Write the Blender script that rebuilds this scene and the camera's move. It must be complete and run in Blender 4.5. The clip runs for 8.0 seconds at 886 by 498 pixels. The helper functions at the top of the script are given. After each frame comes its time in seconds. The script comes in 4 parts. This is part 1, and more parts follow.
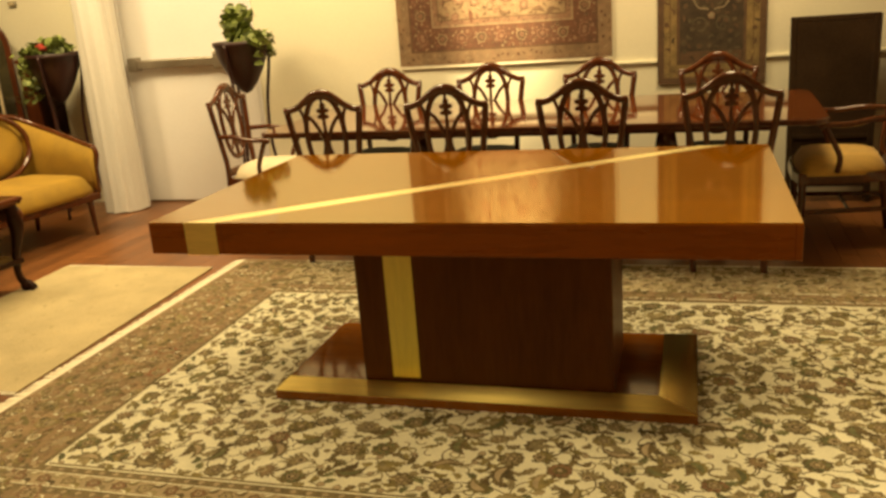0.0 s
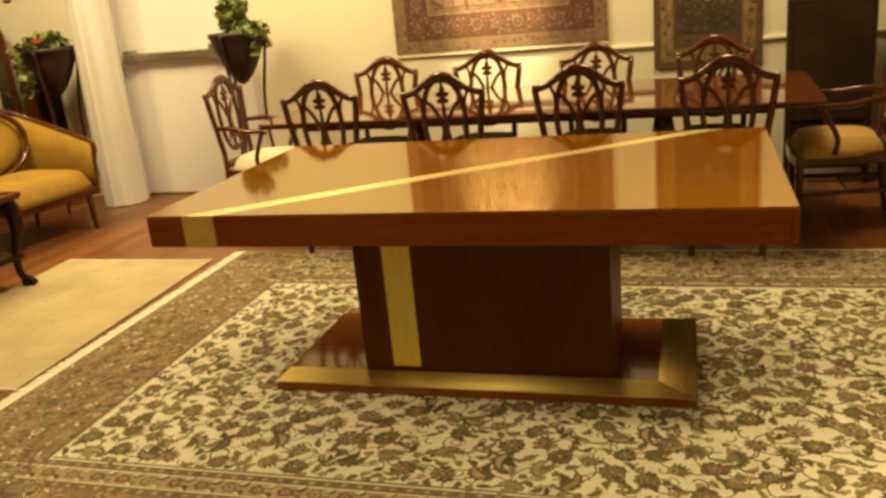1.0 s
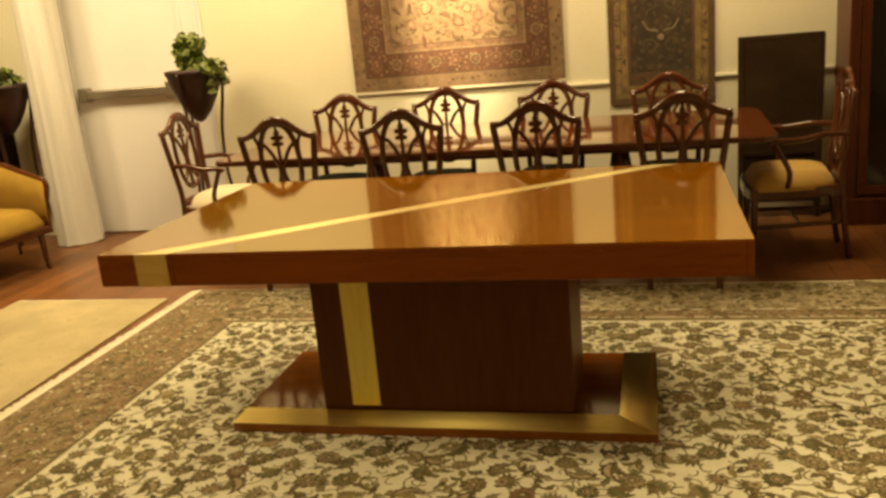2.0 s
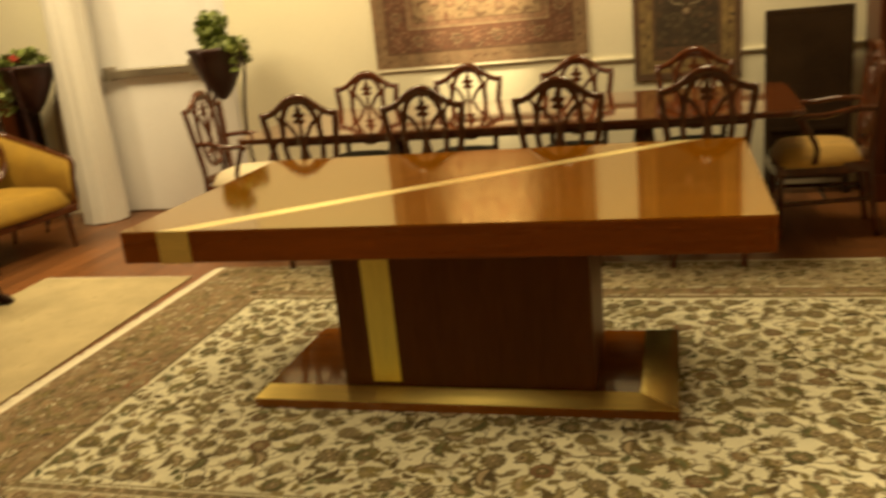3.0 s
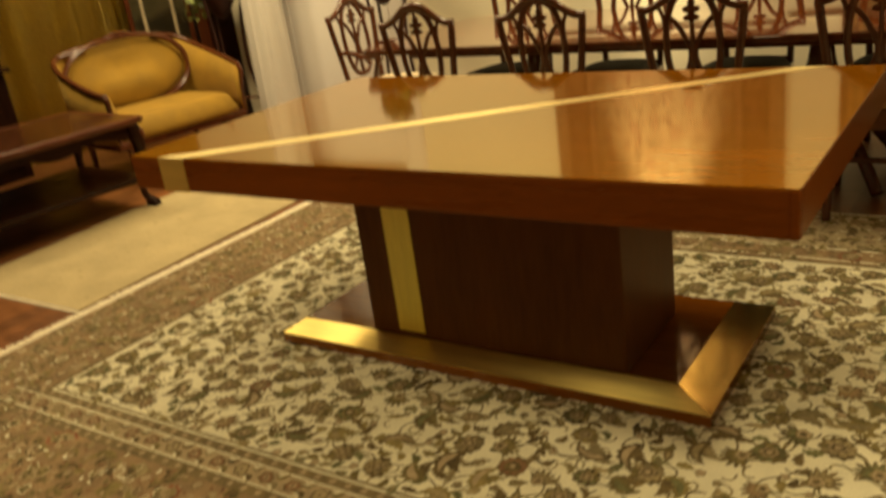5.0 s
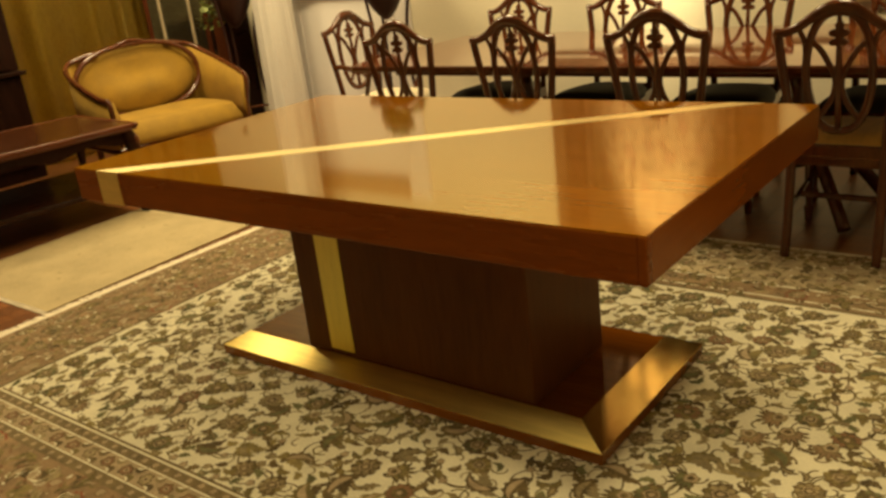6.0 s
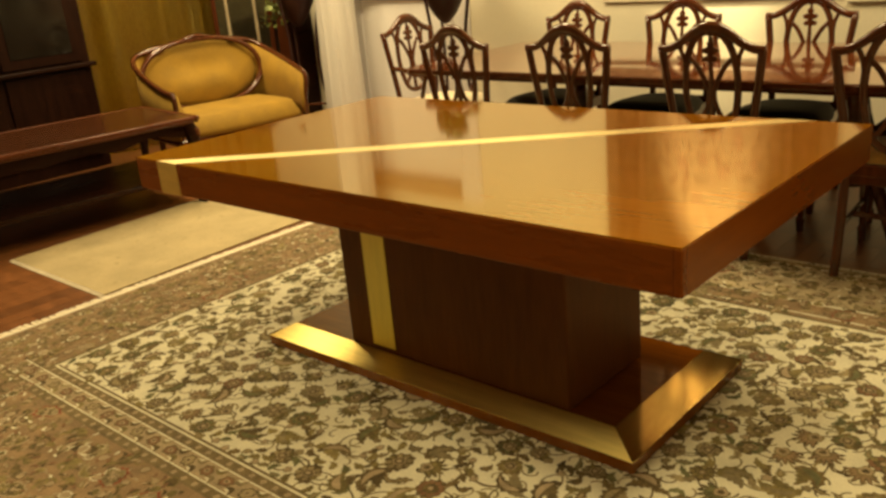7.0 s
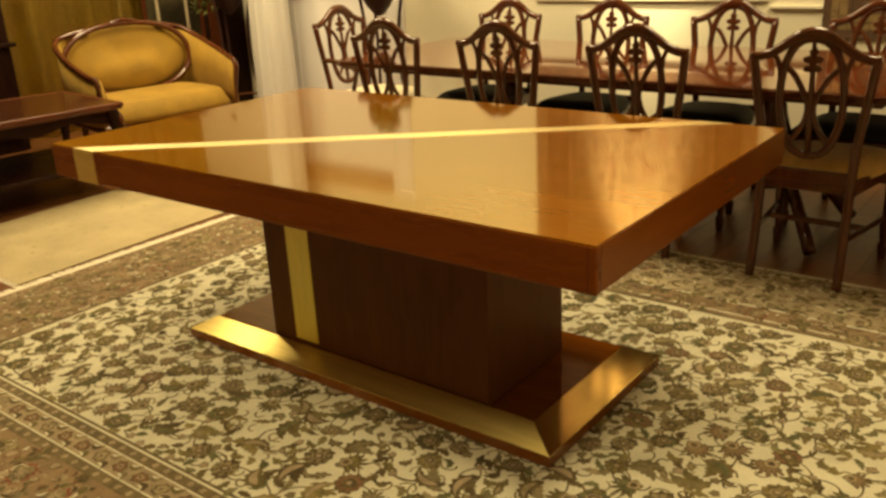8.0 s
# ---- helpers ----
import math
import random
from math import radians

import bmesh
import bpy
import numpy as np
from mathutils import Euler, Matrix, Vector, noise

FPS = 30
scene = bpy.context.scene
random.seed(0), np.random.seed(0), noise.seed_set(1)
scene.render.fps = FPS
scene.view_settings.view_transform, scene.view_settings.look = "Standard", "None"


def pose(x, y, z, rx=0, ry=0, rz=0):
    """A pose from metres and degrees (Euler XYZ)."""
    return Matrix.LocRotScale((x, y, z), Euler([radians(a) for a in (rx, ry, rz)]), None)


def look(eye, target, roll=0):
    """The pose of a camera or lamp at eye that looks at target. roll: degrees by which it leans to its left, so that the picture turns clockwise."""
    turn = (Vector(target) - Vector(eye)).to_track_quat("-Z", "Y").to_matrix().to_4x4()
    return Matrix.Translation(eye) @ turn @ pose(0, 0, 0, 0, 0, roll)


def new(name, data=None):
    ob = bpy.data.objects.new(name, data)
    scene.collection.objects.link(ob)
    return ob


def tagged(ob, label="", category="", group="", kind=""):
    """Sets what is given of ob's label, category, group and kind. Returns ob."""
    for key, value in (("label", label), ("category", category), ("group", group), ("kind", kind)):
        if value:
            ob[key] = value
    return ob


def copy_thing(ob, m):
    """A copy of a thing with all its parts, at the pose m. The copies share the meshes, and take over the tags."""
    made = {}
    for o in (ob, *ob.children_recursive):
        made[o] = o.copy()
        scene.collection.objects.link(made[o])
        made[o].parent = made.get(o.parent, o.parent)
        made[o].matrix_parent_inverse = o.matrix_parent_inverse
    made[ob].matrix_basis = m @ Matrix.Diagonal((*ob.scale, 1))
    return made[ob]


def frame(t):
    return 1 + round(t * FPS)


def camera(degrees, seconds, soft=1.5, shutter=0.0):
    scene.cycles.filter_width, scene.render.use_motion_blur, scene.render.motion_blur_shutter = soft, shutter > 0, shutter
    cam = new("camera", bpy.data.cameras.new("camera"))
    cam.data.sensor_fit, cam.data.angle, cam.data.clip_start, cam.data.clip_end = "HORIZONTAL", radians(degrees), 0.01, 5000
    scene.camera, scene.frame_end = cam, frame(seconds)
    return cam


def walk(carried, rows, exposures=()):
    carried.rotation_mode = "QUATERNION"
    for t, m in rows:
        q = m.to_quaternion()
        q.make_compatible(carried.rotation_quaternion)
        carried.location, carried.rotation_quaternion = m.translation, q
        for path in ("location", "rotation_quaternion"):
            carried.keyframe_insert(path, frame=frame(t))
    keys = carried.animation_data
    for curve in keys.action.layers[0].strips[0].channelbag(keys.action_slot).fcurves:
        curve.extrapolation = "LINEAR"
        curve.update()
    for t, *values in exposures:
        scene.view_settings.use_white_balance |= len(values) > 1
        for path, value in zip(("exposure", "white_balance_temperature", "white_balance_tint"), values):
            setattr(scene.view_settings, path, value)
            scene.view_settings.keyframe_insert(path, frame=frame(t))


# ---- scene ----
cam = camera(54.78, 8.0, soft=2.8, shutter=0.8)
PATH = [
    (0, (1.7227, -2.3466, 1.3960), (1.1629, -0.5103, 0.8350), -4.361),
    (0.5, (1.7168, -2.3480, 1.3950), (1.1439, -0.5221, 0.8139), -4.132),
    (1, (1.7343, -2.3482, 1.4022), (1.1724, -0.5213, 0.8131), -5.371),
    (1.5, (1.7391, -2.3444, 1.4059), (1.2294, -0.4913, 0.8526), -4.874),
    (1.6, (1.7378, -2.3411, 1.3910), (1.2410, -0.4774, 0.8620), -4.387),
    (1.7, (1.7378, -2.3323, 1.3922), (1.2554, -0.4609, 0.8771), -4.826),
    (2.8, (1.7500, -2.3197, 1.3863), (1.2761, -0.4526, 0.8485), -5.557),
    (3, (1.7506, -2.3163, 1.3827), (1.2193, -0.4704, 0.8254), -5.694),
    (3.5, (1.8397, -2.1026, 1.3470), (1.1430, -0.3161, 0.7788), -7.130),
    (3.7, (1.8893, -1.9658, 1.3134), (1.0962, -0.2208, 0.7424), -9.330),
    (4, (1.9742, -1.8014, 1.2907), (1.2840, -0.0110, 0.7267), -4.447),
    (4.2, (2.0036, -1.7614, 1.2856), (1.3015, 0.0208, 0.7105), -3.771),
    (4.5, (2.0840, -1.7219, 1.3037), (1.1797, -0.0955, 0.5708), -5.334),
    (4.7, (2.1801, -1.7149, 1.3057), (1.1831, -0.1586, 0.5414), -3.390),
    (5, (2.3379, -1.6301, 1.3118), (1.2427, -0.1119, 0.6078), -8.016),
    (5.2, (2.4359, -1.5603, 1.3228), (1.2948, -0.0559, 0.6635), -7.876),
    (6.3, (2.6929, -1.3939, 1.3219), (1.4672, 0.0315, 0.6393), -5.528),
    (6.5, (2.7016, -1.4033, 1.3273), (1.4468, -0.0024, 0.6468), -4.560),
    (7, (2.7098, -1.4235, 1.3316), (1.4236, -0.0396, 0.6755), -5.251),
    (7.5, (2.7289, -1.4063, 1.3308), (1.5457, 0.0624, 0.6653), -4.056),
    (8, (2.7352, -1.3999, 1.3308), (1.5682, 0.0752, 0.6510), -2.906),
]
EXPOSURES = [(0, 0.09, 6800, 11), (1.5, 0.03, 6750, 11), (2.8, -0.15, 6600, 10.5), (3.0, -0.19, 6600, 10.5), (3.5, -0.23, 6600, 10.5), (4.0, -0.31, 6600, 10.5), (4.5, -0.29, 6600, 10.5), (5.0, -0.28, 6600, 10.5), (6.5, -0.07, 6600, 10.4), (8.0, 0.04, 6450, 10.0)]
walk(cam, [(t, look(eye, target, roll)) for t, eye, target, roll in PATH], EXPOSURES)

# ---- world, lamps and exposure ----
world = bpy.data.worlds.new("world")
world.use_nodes = True
world.node_tree.nodes["Background"].inputs[0].default_value = (0.9, 0.7, 0.42, 1)
world.node_tree.nodes["Background"].inputs[1].default_value = 0.02
scene.world = world
WARM = (1.0, 0.772, 0.398)


def area_lamp(name, m, power, size, spread=180, color=WARM):
    data = bpy.data.lights.new(name, "AREA")
    data.shape, data.size, data.energy, data.color = "DISK", size, power, color
    data.spread = radians(spread)
    ob = new(name, data)
    ob.matrix_world = m
    return ob


def spot_lamp(name, m, power, angle, radius=0.05, color=WARM):
    data = bpy.data.lights.new(name, "SPOT")
    data.energy, data.color, data.spot_size, data.spot_blend, data.shadow_soft_size = power, color, radians(angle), 0.8, radius
    ob = new(name, data)
    ob.matrix_world = m
    return ob


spot_lamp("tapestry_spot", look((0.48, 2.86, 2.82), (0.48, 3.46, 1.64)), 920, 32, 0.06)
for x, y, power, spread, size in ((-2.9, 1.7, 43, 180, 0.5), (-2.0, 1.9, 42, 180, 0.9), (-0.5, 2.35, 56, 180, 0.9), (1.8, 2.5, 47, 180, 0.9), (-1.7, 0.3, 4, 150, 0.5), (0.3, -1.3, 24, 115, 0.5), (2.8, -0.5, 20, 88, 0.5)):
    area_lamp("ceiling_lamp", pose(x, y, 2.93), power, size, spread)

# ---- materials ----


def shade(name, base, rough=0.5, metal=0.0, vary=0.25, big=3.0, fine=60.0, bump=0.1, stretch=(1, 1, 1), coat=0.0, dark=None,
          depth=0.002, rough_vary=0.1, sheen=0.0, island=0.0, spec=0.5, tint=None, ior=1.5, each=0.0, brushed=None):
    """A surface with variation at two scales, grain and fine relief. stretch: how the grain is drawn out along each axis."""
    m = bpy.data.materials.new(name)
    m.use_nodes = True
    nt = m.node_tree
    n, li = nt.nodes, nt.links
    p = n["Principled BSDF"]
    co = n.new("ShaderNodeTexCoord")
    mp = n.new("ShaderNodeMapping")
    mp.inputs["Scale"].default_value = stretch
    li.new(co.outputs["Object"], mp.inputs["Vector"])
    a = n.new("ShaderNodeTexNoise")
    a.inputs["Scale"].default_value, a.inputs["Detail"].default_value = big, 5
    b = n.new("ShaderNodeTexNoise")
    b.inputs["Scale"].default_value, b.inputs["Detail"].default_value = fine, 6
    b.inputs["Roughness"].default_value = 0.65
    for t in (a, b):
        li.new(mp.outputs["Vector"], t.inputs["Vector"])
    mix = n.new("ShaderNodeMath")
    mix.operation = "ADD"
    li.new(a.outputs["Fac"], mix.inputs[0])
    li.new(b.outputs["Fac"], mix.inputs[1])
    span = n.new("ShaderNodeMapRange")
    span.inputs["From Min"].default_value, span.inputs["From Max"].default_value = 0.7, 1.3
    li.new(mix.outputs[0], span.inputs["Value"])
    ramp = n.new("ShaderNodeMix")
    ramp.data_type = "RGBA"
    low = dark or tuple(c * (1 - vary) for c in base)
    high = base if dark else tuple(min(1, c * (1 + vary)) for c in base)
    ramp.inputs["A"].default_value, ramp.inputs["B"].default_value = (*low, 1), (*high, 1)
    li.new(span.outputs[0], ramp.inputs["Factor"])
    out = ramp.outputs["Result"]
    if island:
        geo = n.new("ShaderNodeNewGeometry")
        hsv = n.new("ShaderNodeHueSaturation")
        val = n.new("ShaderNodeMapRange")
        val.inputs["To Min"].default_value, val.inputs["To Max"].default_value = 1 - island, 1 + island
        li.new(geo.outputs["Random Per Island"], val.inputs["Value"])
        li.new(val.outputs[0], hsv.inputs["Value"])
        li.new(out, hsv.inputs["Color"])
        out = hsv.outputs["Color"]
    if each:
        info = n.new("ShaderNodeObjectInfo")
        hsv = n.new("ShaderNodeHueSaturation")
        val = n.new("ShaderNodeMapRange")
        val.inputs["To Min"].default_value, val.inputs["To Max"].default_value = 1 - each, 1 + each
        li.new(info.outputs["Random"], val.inputs["Value"])
        li.new(val.outputs[0], hsv.inputs["Value"])
        li.new(out, hsv.inputs["Color"])
        out = hsv.outputs["Color"]
    if tint:
        p.inputs["Specular Tint"].default_value = (*tint, 1)
    p.inputs["IOR"].default_value = ior
    li.new(out, p.inputs["Base Color"])
    rr = n.new("ShaderNodeMapRange")
    rr.inputs["To Min"].default_value, rr.inputs["To Max"].default_value = max(0.01, rough - rough_vary), min(1, rough + rough_vary)
    li.new(a.outputs["Fac"], rr.inputs["Value"])
    li.new(rr.outputs[0], p.inputs["Roughness"])
    p.inputs["Metallic"].default_value, p.inputs["Specular IOR Level"].default_value = metal, spec
    p.inputs["Coat Weight"].default_value, p.inputs["Coat Roughness"].default_value, p.inputs["Coat IOR"].default_value = coat, 0.03, 1.65
    if brushed:
        # fine scratches draw the highlights out across their own direction
        across = n.new("ShaderNodeCombineXYZ")
        for k in range(3):
            across.inputs[k].default_value = brushed[k]
        li.new(across.outputs[0], p.inputs["Tangent"])
        p.inputs["Anisotropic"].default_value = 1.0
    if sheen:
        p.inputs["Sheen Weight"].default_value, p.inputs["Sheen Roughness"].default_value = sheen, 0.5
    if bump:
        bu = n.new("ShaderNodeBump")
        bu.inputs["Strength"].default_value, bu.inputs["Distance"].default_value = bump, depth
        li.new(b.outputs["Fac"], bu.inputs["Height"])
        li.new(bu.outputs[0], p.inputs["Normal"])
    return m


M_WALL = shade("cream_wall_paint", (0.85, 0.805, 0.625), 0.75, vary=0.05, big=1.2, fine=90, bump=0.15)
M_WHITE = shade("white_door_paint", (0.87, 0.86, 0.86), 0.5, vary=0.04, big=2, fine=60, bump=0.08)
M_DRAPE = shade("white_drape_cloth", (0.73, 0.71, 0.67), 0.85, vary=0.06, big=4, fine=140, stretch=(1, 1, 0.25), bump=0.25)
M_CEIL = shade("ceiling_paint", (0.8, 0.76, 0.66), 0.9, vary=0.04, big=2)
M_FLOOR = shade("oak_floor", (0.19, 0.075, 0.024), 0.34, vary=0.35, big=2, fine=28, stretch=(1, 9, 1), bump=0.12, island=0.2, each=0.22)
M_VENEER = shade("lacquered_veneer", (0.262, 0.091, 0.0003), 0.070, vary=0.16, big=1.4, fine=9, stretch=(1, 9, 9), bump=0.0, rough_vary=0.015, tint=(1.0, 0.97, 0.02), ior=2.02, coat=0.03)
M_VENEER_DARK = shade("dark_lacquered_veneer", (0.19, 0.058, 0.004), 0.09, vary=0.25, big=2, fine=9, stretch=(1, 9, 9), bump=0.0, coat=0.1, rough_vary=0.03, spec=0.5)
M_PEDESTAL = shade("satin_dark_veneer", (0.120, 0.042, 0.010), 0.40, vary=0.2, big=2, fine=9, stretch=(7, 7, 1), bump=0.0, rough_vary=0.05, spec=0.2, ior=1.4)
M_EDGE = shade("veneer_edge", (0.150, 0.036, 0.001), 0.28, vary=0.22, big=2, fine=9, stretch=(1, 9, 9), bump=0.0, coat=0.0, rough_vary=0.05, spec=0.4)
# grain turned for the side; tone lightened for the light that falls there
M_EDGE_SIDE = shade("veneer_side_edge_lit", (0.180, 0.046, 0.001), 0.24, vary=0.12, big=2, fine=9, stretch=(9, 1, 9), bump=0.0, coat=0.0, rough_vary=0.05, spec=0.5)
M_BRASS = shade("brushed_brass", (0.90, 0.72, 0.24), 0.32, 0.94, vary=0.1, big=4, fine=20, stretch=(1, 14, 14), bump=0.03, depth=0.0006, rough_vary=0.05, brushed=(0, 1, 0))
M_BRASS_POL = shade("polished_brass_inlay", (0.97, 0.82, 0.40), 0.34, 0.85, vary=0.06, big=4, fine=20, bump=0.0, rough_vary=0.03)
M_MAHOG = shade("dark_mahogany", (0.092, 0.026, 0.008), 0.2, vary=0.4, big=6, fine=40, stretch=(6, 6, 1), bump=0.05, coat=0.45, spec=0.25)
# coffee table: near-black below, lighter top and rim, light and shade coloured in
M_COFFEE = shade("near_black_wood", (0.022, 0.007, 0.003), 0.3, vary=0.4, big=5, fine=30, stretch=(6, 1, 6), bump=0.04, spec=0.15)
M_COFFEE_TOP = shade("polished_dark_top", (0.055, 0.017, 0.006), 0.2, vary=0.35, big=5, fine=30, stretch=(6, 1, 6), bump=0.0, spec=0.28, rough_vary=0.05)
M_COFFEE_EDGE = shade("lit_reddish_wood", (0.115, 0.033, 0.010), 0.3, vary=0.35, big=5, fine=30, stretch=(6, 1, 6), bump=0.04, spec=0.3)
M_TABLE = shade("polished_mahogany_top", (0.165, 0.042, 0.009), 0.08, vary=0.3, big=1.5, fine=14, stretch=(1, 8, 1), bump=0.0, coat=0.8, rough_vary=0.03)
M_GOLD = shade("gold_damask", (0.345, 0.205, 0.019), 0.8, vary=0.22, big=7, fine=120, bump=0.35, sheen=0.05)
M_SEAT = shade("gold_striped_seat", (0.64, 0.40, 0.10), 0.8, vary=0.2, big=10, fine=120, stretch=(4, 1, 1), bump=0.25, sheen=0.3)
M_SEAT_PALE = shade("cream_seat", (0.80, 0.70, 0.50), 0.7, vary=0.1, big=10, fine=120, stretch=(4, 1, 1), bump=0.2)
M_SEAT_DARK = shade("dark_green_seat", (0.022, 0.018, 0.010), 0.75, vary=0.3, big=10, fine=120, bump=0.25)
M_BLACK = shade("dark_brown_leather", (0.042, 0.024, 0.012), 0.6, vary=0.35, big=5, fine=80, bump=0.2, spec=0.12)
M_STEEL = shade("dull_steel", (0.36, 0.32, 0.26), 0.42, 0.9, vary=0.12, big=6, fine=60, bump=0.05)
M_WICKER = shade("dark_brown_pot", (0.028, 0.007, 0.006), 0.45, vary=0.4, big=8, fine=60, bump=0.3)
M_LEAF = shade("ivy_leaf", (0.20, 0.245, 0.065), 0.45, vary=0.45, big=14, fine=60, bump=0.1, island=0.35)
M_FLOWER = shade("red_flower", (0.45, 0.05, 0.03), 0.6, vary=0.3, big=30, fine=90)
M_CURTAIN = shade("gold_curtain", (0.94, 0.73, 0.20), 0.8, vary=0.2, big=3, fine=80, stretch=(1, 1, 0.3), bump=0.2, sheen=0.0)
M_BOOKCASE = shade("bookcase_mahogany", (0.017, 0.0056, 0.0028), 0.4, vary=0.4, big=4, fine=30, stretch=(6, 6, 1), bump=0.06, spec=0.12)
M_REDWOOD = shade("reddish_mahogany", (0.085, 0.022, 0.007), 0.35, vary=0.4, big=4, fine=30, stretch=(6, 6, 1), bump=0.06, spec=0.25)
M_HEADER = shade("shaded_header_tan", (0.46, 0.33, 0.15), 0.7, vary=0.08, big=2, fine=60)
M_DARKGLASS = shade("dark_glass", (0.01, 0.008, 0.006), 0.08, vary=0.2, big=3, fine=20, bump=0)
M_SMOKED = shade("smoked_mirror", (0.17, 0.165, 0.11), 0.12, 0.9, vary=0.25, big=5, fine=30, bump=0.0, rough_vary=0.05)
M_GILT = shade("pale_gilt", (0.72, 0.62, 0.42), 0.4, 0.4, vary=0.15, big=10, fine=60, bump=0.1)

# woven wool
M_RUG = shade("rug_cream", (0.70, 0.667, 0.485), 0.95, vary=0.15, big=9, fine=160, bump=0.5, depth=0.003)
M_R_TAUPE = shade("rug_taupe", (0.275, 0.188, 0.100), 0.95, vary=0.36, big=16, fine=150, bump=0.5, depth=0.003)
M_R_DARK = shade("rug_dark_brown", (0.122, 0.089, 0.036), 0.95, vary=0.55, big=45, fine=170, bump=0.4, depth=0.003, island=0.3)
M_R_GREY = shade("rug_grey_brown", (0.255, 0.206, 0.106), 0.95, vary=0.4, big=45, fine=170, bump=0.4, depth=0.003, island=0.25)
M_R_OLIVE = shade("rug_olive", (0.190, 0.152, 0.056), 0.95, vary=0.45, big=45, fine=170, bump=0.4, depth=0.003, island=0.3)
M_R_GREEN = shade("rug_moss_green", (0.130, 0.128, 0.055), 0.95, vary=0.45, big=45, fine=170, bump=0.4, depth=0.003, island=0.25)
M_R_TAN = shade("rug_tan", (0.36, 0.282, 0.170), 0.95, vary=0.3, big=30, fine=170, bump=0.4, depth=0.003)
M_R_RED = shade("rug_brick_red", (0.24, 0.075, 0.035), 0.95, vary=0.3, big=20, fine=220, bump=0.4, depth=0.003)
M_R_RUSSET = shade("rug_russet", (0.21, 0.115, 0.058), 0.95, vary=0.3, big=20, fine=220, bump=0.4, depth=0.003)
M_R_GUARD = shade("rug_guard_brown", (0.175, 0.132, 0.062), 0.95, vary=0.4, big=30, fine=170, bump=0.4, depth=0.003)
# border wool lightened: the nap's sheen at the back, put into colour
M_R_BACK = shade("rug_nap_sheen_tan", (0.43, 0.355, 0.215), 0.95, vary=0.3, big=18, fine=150, bump=0.5, depth=0.003)
M_FRINGE = shade("cotton_fringe", (0.84, 0.77, 0.60), 0.95, vary=0.12, big=20, fine=160, bump=0.4)
M_TANRUG = shade("pale_gold_rug", (0.51, 0.42, 0.235), 0.95, vary=0.22, big=4, fine=110, bump=0.6, depth=0.004)
M_TANRUG2 = shade("pale_gold_rug_figures", (0.485, 0.395, 0.215), 0.95, vary=0.3, big=14, fine=110, bump=0.6, depth=0.004)

# ---- building helpers ----


def part(name, bm, material, parent=None, label="", smooth=False):
    """Links a bmesh as ONE mesh object, under a thing or under a part."""
    me = bpy.data.meshes.new(name)
    bm.normal_update()
    bm.to_mesh(me)
    bm.free()
    if smooth:
        me.polygons.foreach_set("use_smooth", [True] * len(me.polygons))
    me.materials.append(material)
    ob = new(name, me)
    if parent is not None:
        ob.parent = parent
    return tagged(ob, label)


def thing(name, label, category, group="", kind="", at=None):
    ob = new(name)
    ob.empty_display_size = 0.1
    if at is not None:
        ob.matrix_basis = at
    return tagged(ob, label, category, group, kind)


def box(x0, x1, y0, y1, z0, z1, bevel=0.0, seg=2):
    bm = bmesh.new()
    bmesh.ops.create_cube(bm, size=1)
    for v in bm.verts:
        v.co = Vector(((x0 + x1) / 2 + v.co.x * (x1 - x0), (y0 + y1) / 2 + v.co.y * (y1 - y0), (z0 + z1) / 2 + v.co.z * (z1 - z0)))
    if bevel:
        bmesh.ops.bevel(bm, geom=bm.edges[:], offset=bevel, segments=seg, affect="EDGES", profile=0.5)
    return bm


def add_box(bm, *a, **k):
    other = box(*a, **k)
    me = bpy.data.meshes.new("scratch")
    other.to_mesh(me)
    other.free()
    bm.from_mesh(me)
    bpy.data.meshes.remove(me)


def prism(outline, z0, z1, bevel=0.0):
    """A flat outline (x, y) raised from z0 to z1."""
    bm = bmesh.new()
    f = bm.faces.new([bm.verts.new((x, y, z0)) for x, y in outline])
    r = bmesh.ops.extrude_face_region(bm, geom=[f])
    for v in r["geom"]:
        if isinstance(v, bmesh.types.BMVert):
            v.co.z = z1
    bmesh.ops.recalc_face_normals(bm, faces=bm.faces[:])
    if bevel:
        bmesh.ops.bevel(bm, geom=[e for e in bm.edges if len(e.link_faces) == 2 and e.calc_face_angle(0) > 0.5], offset=bevel, segments=2, affect="EDGES", profile=0.5)
    return bm


def curve_through(pts, steps=6, closed=False):
    """Catmull-Rom through the points."""
    p = [Vector(q) for q in pts]
    n = len(p)
    out = []
    for i in range(n if closed else n - 1):
        a, b, c, d = (p[(i + k) % n] if closed else p[min(max(i + k, 0), n - 1)] for k in (-1, 0, 1, 2))
        for s in range(steps):
            t = s / steps
            out.append(0.5 * ((2 * b) + (c - a) * t + (2 * a - 5 * b + 4 * c - d) * t * t + (3 * b - a - 3 * c + d) * t ** 3))
    if not closed:
        out.append(p[-1])
    return out


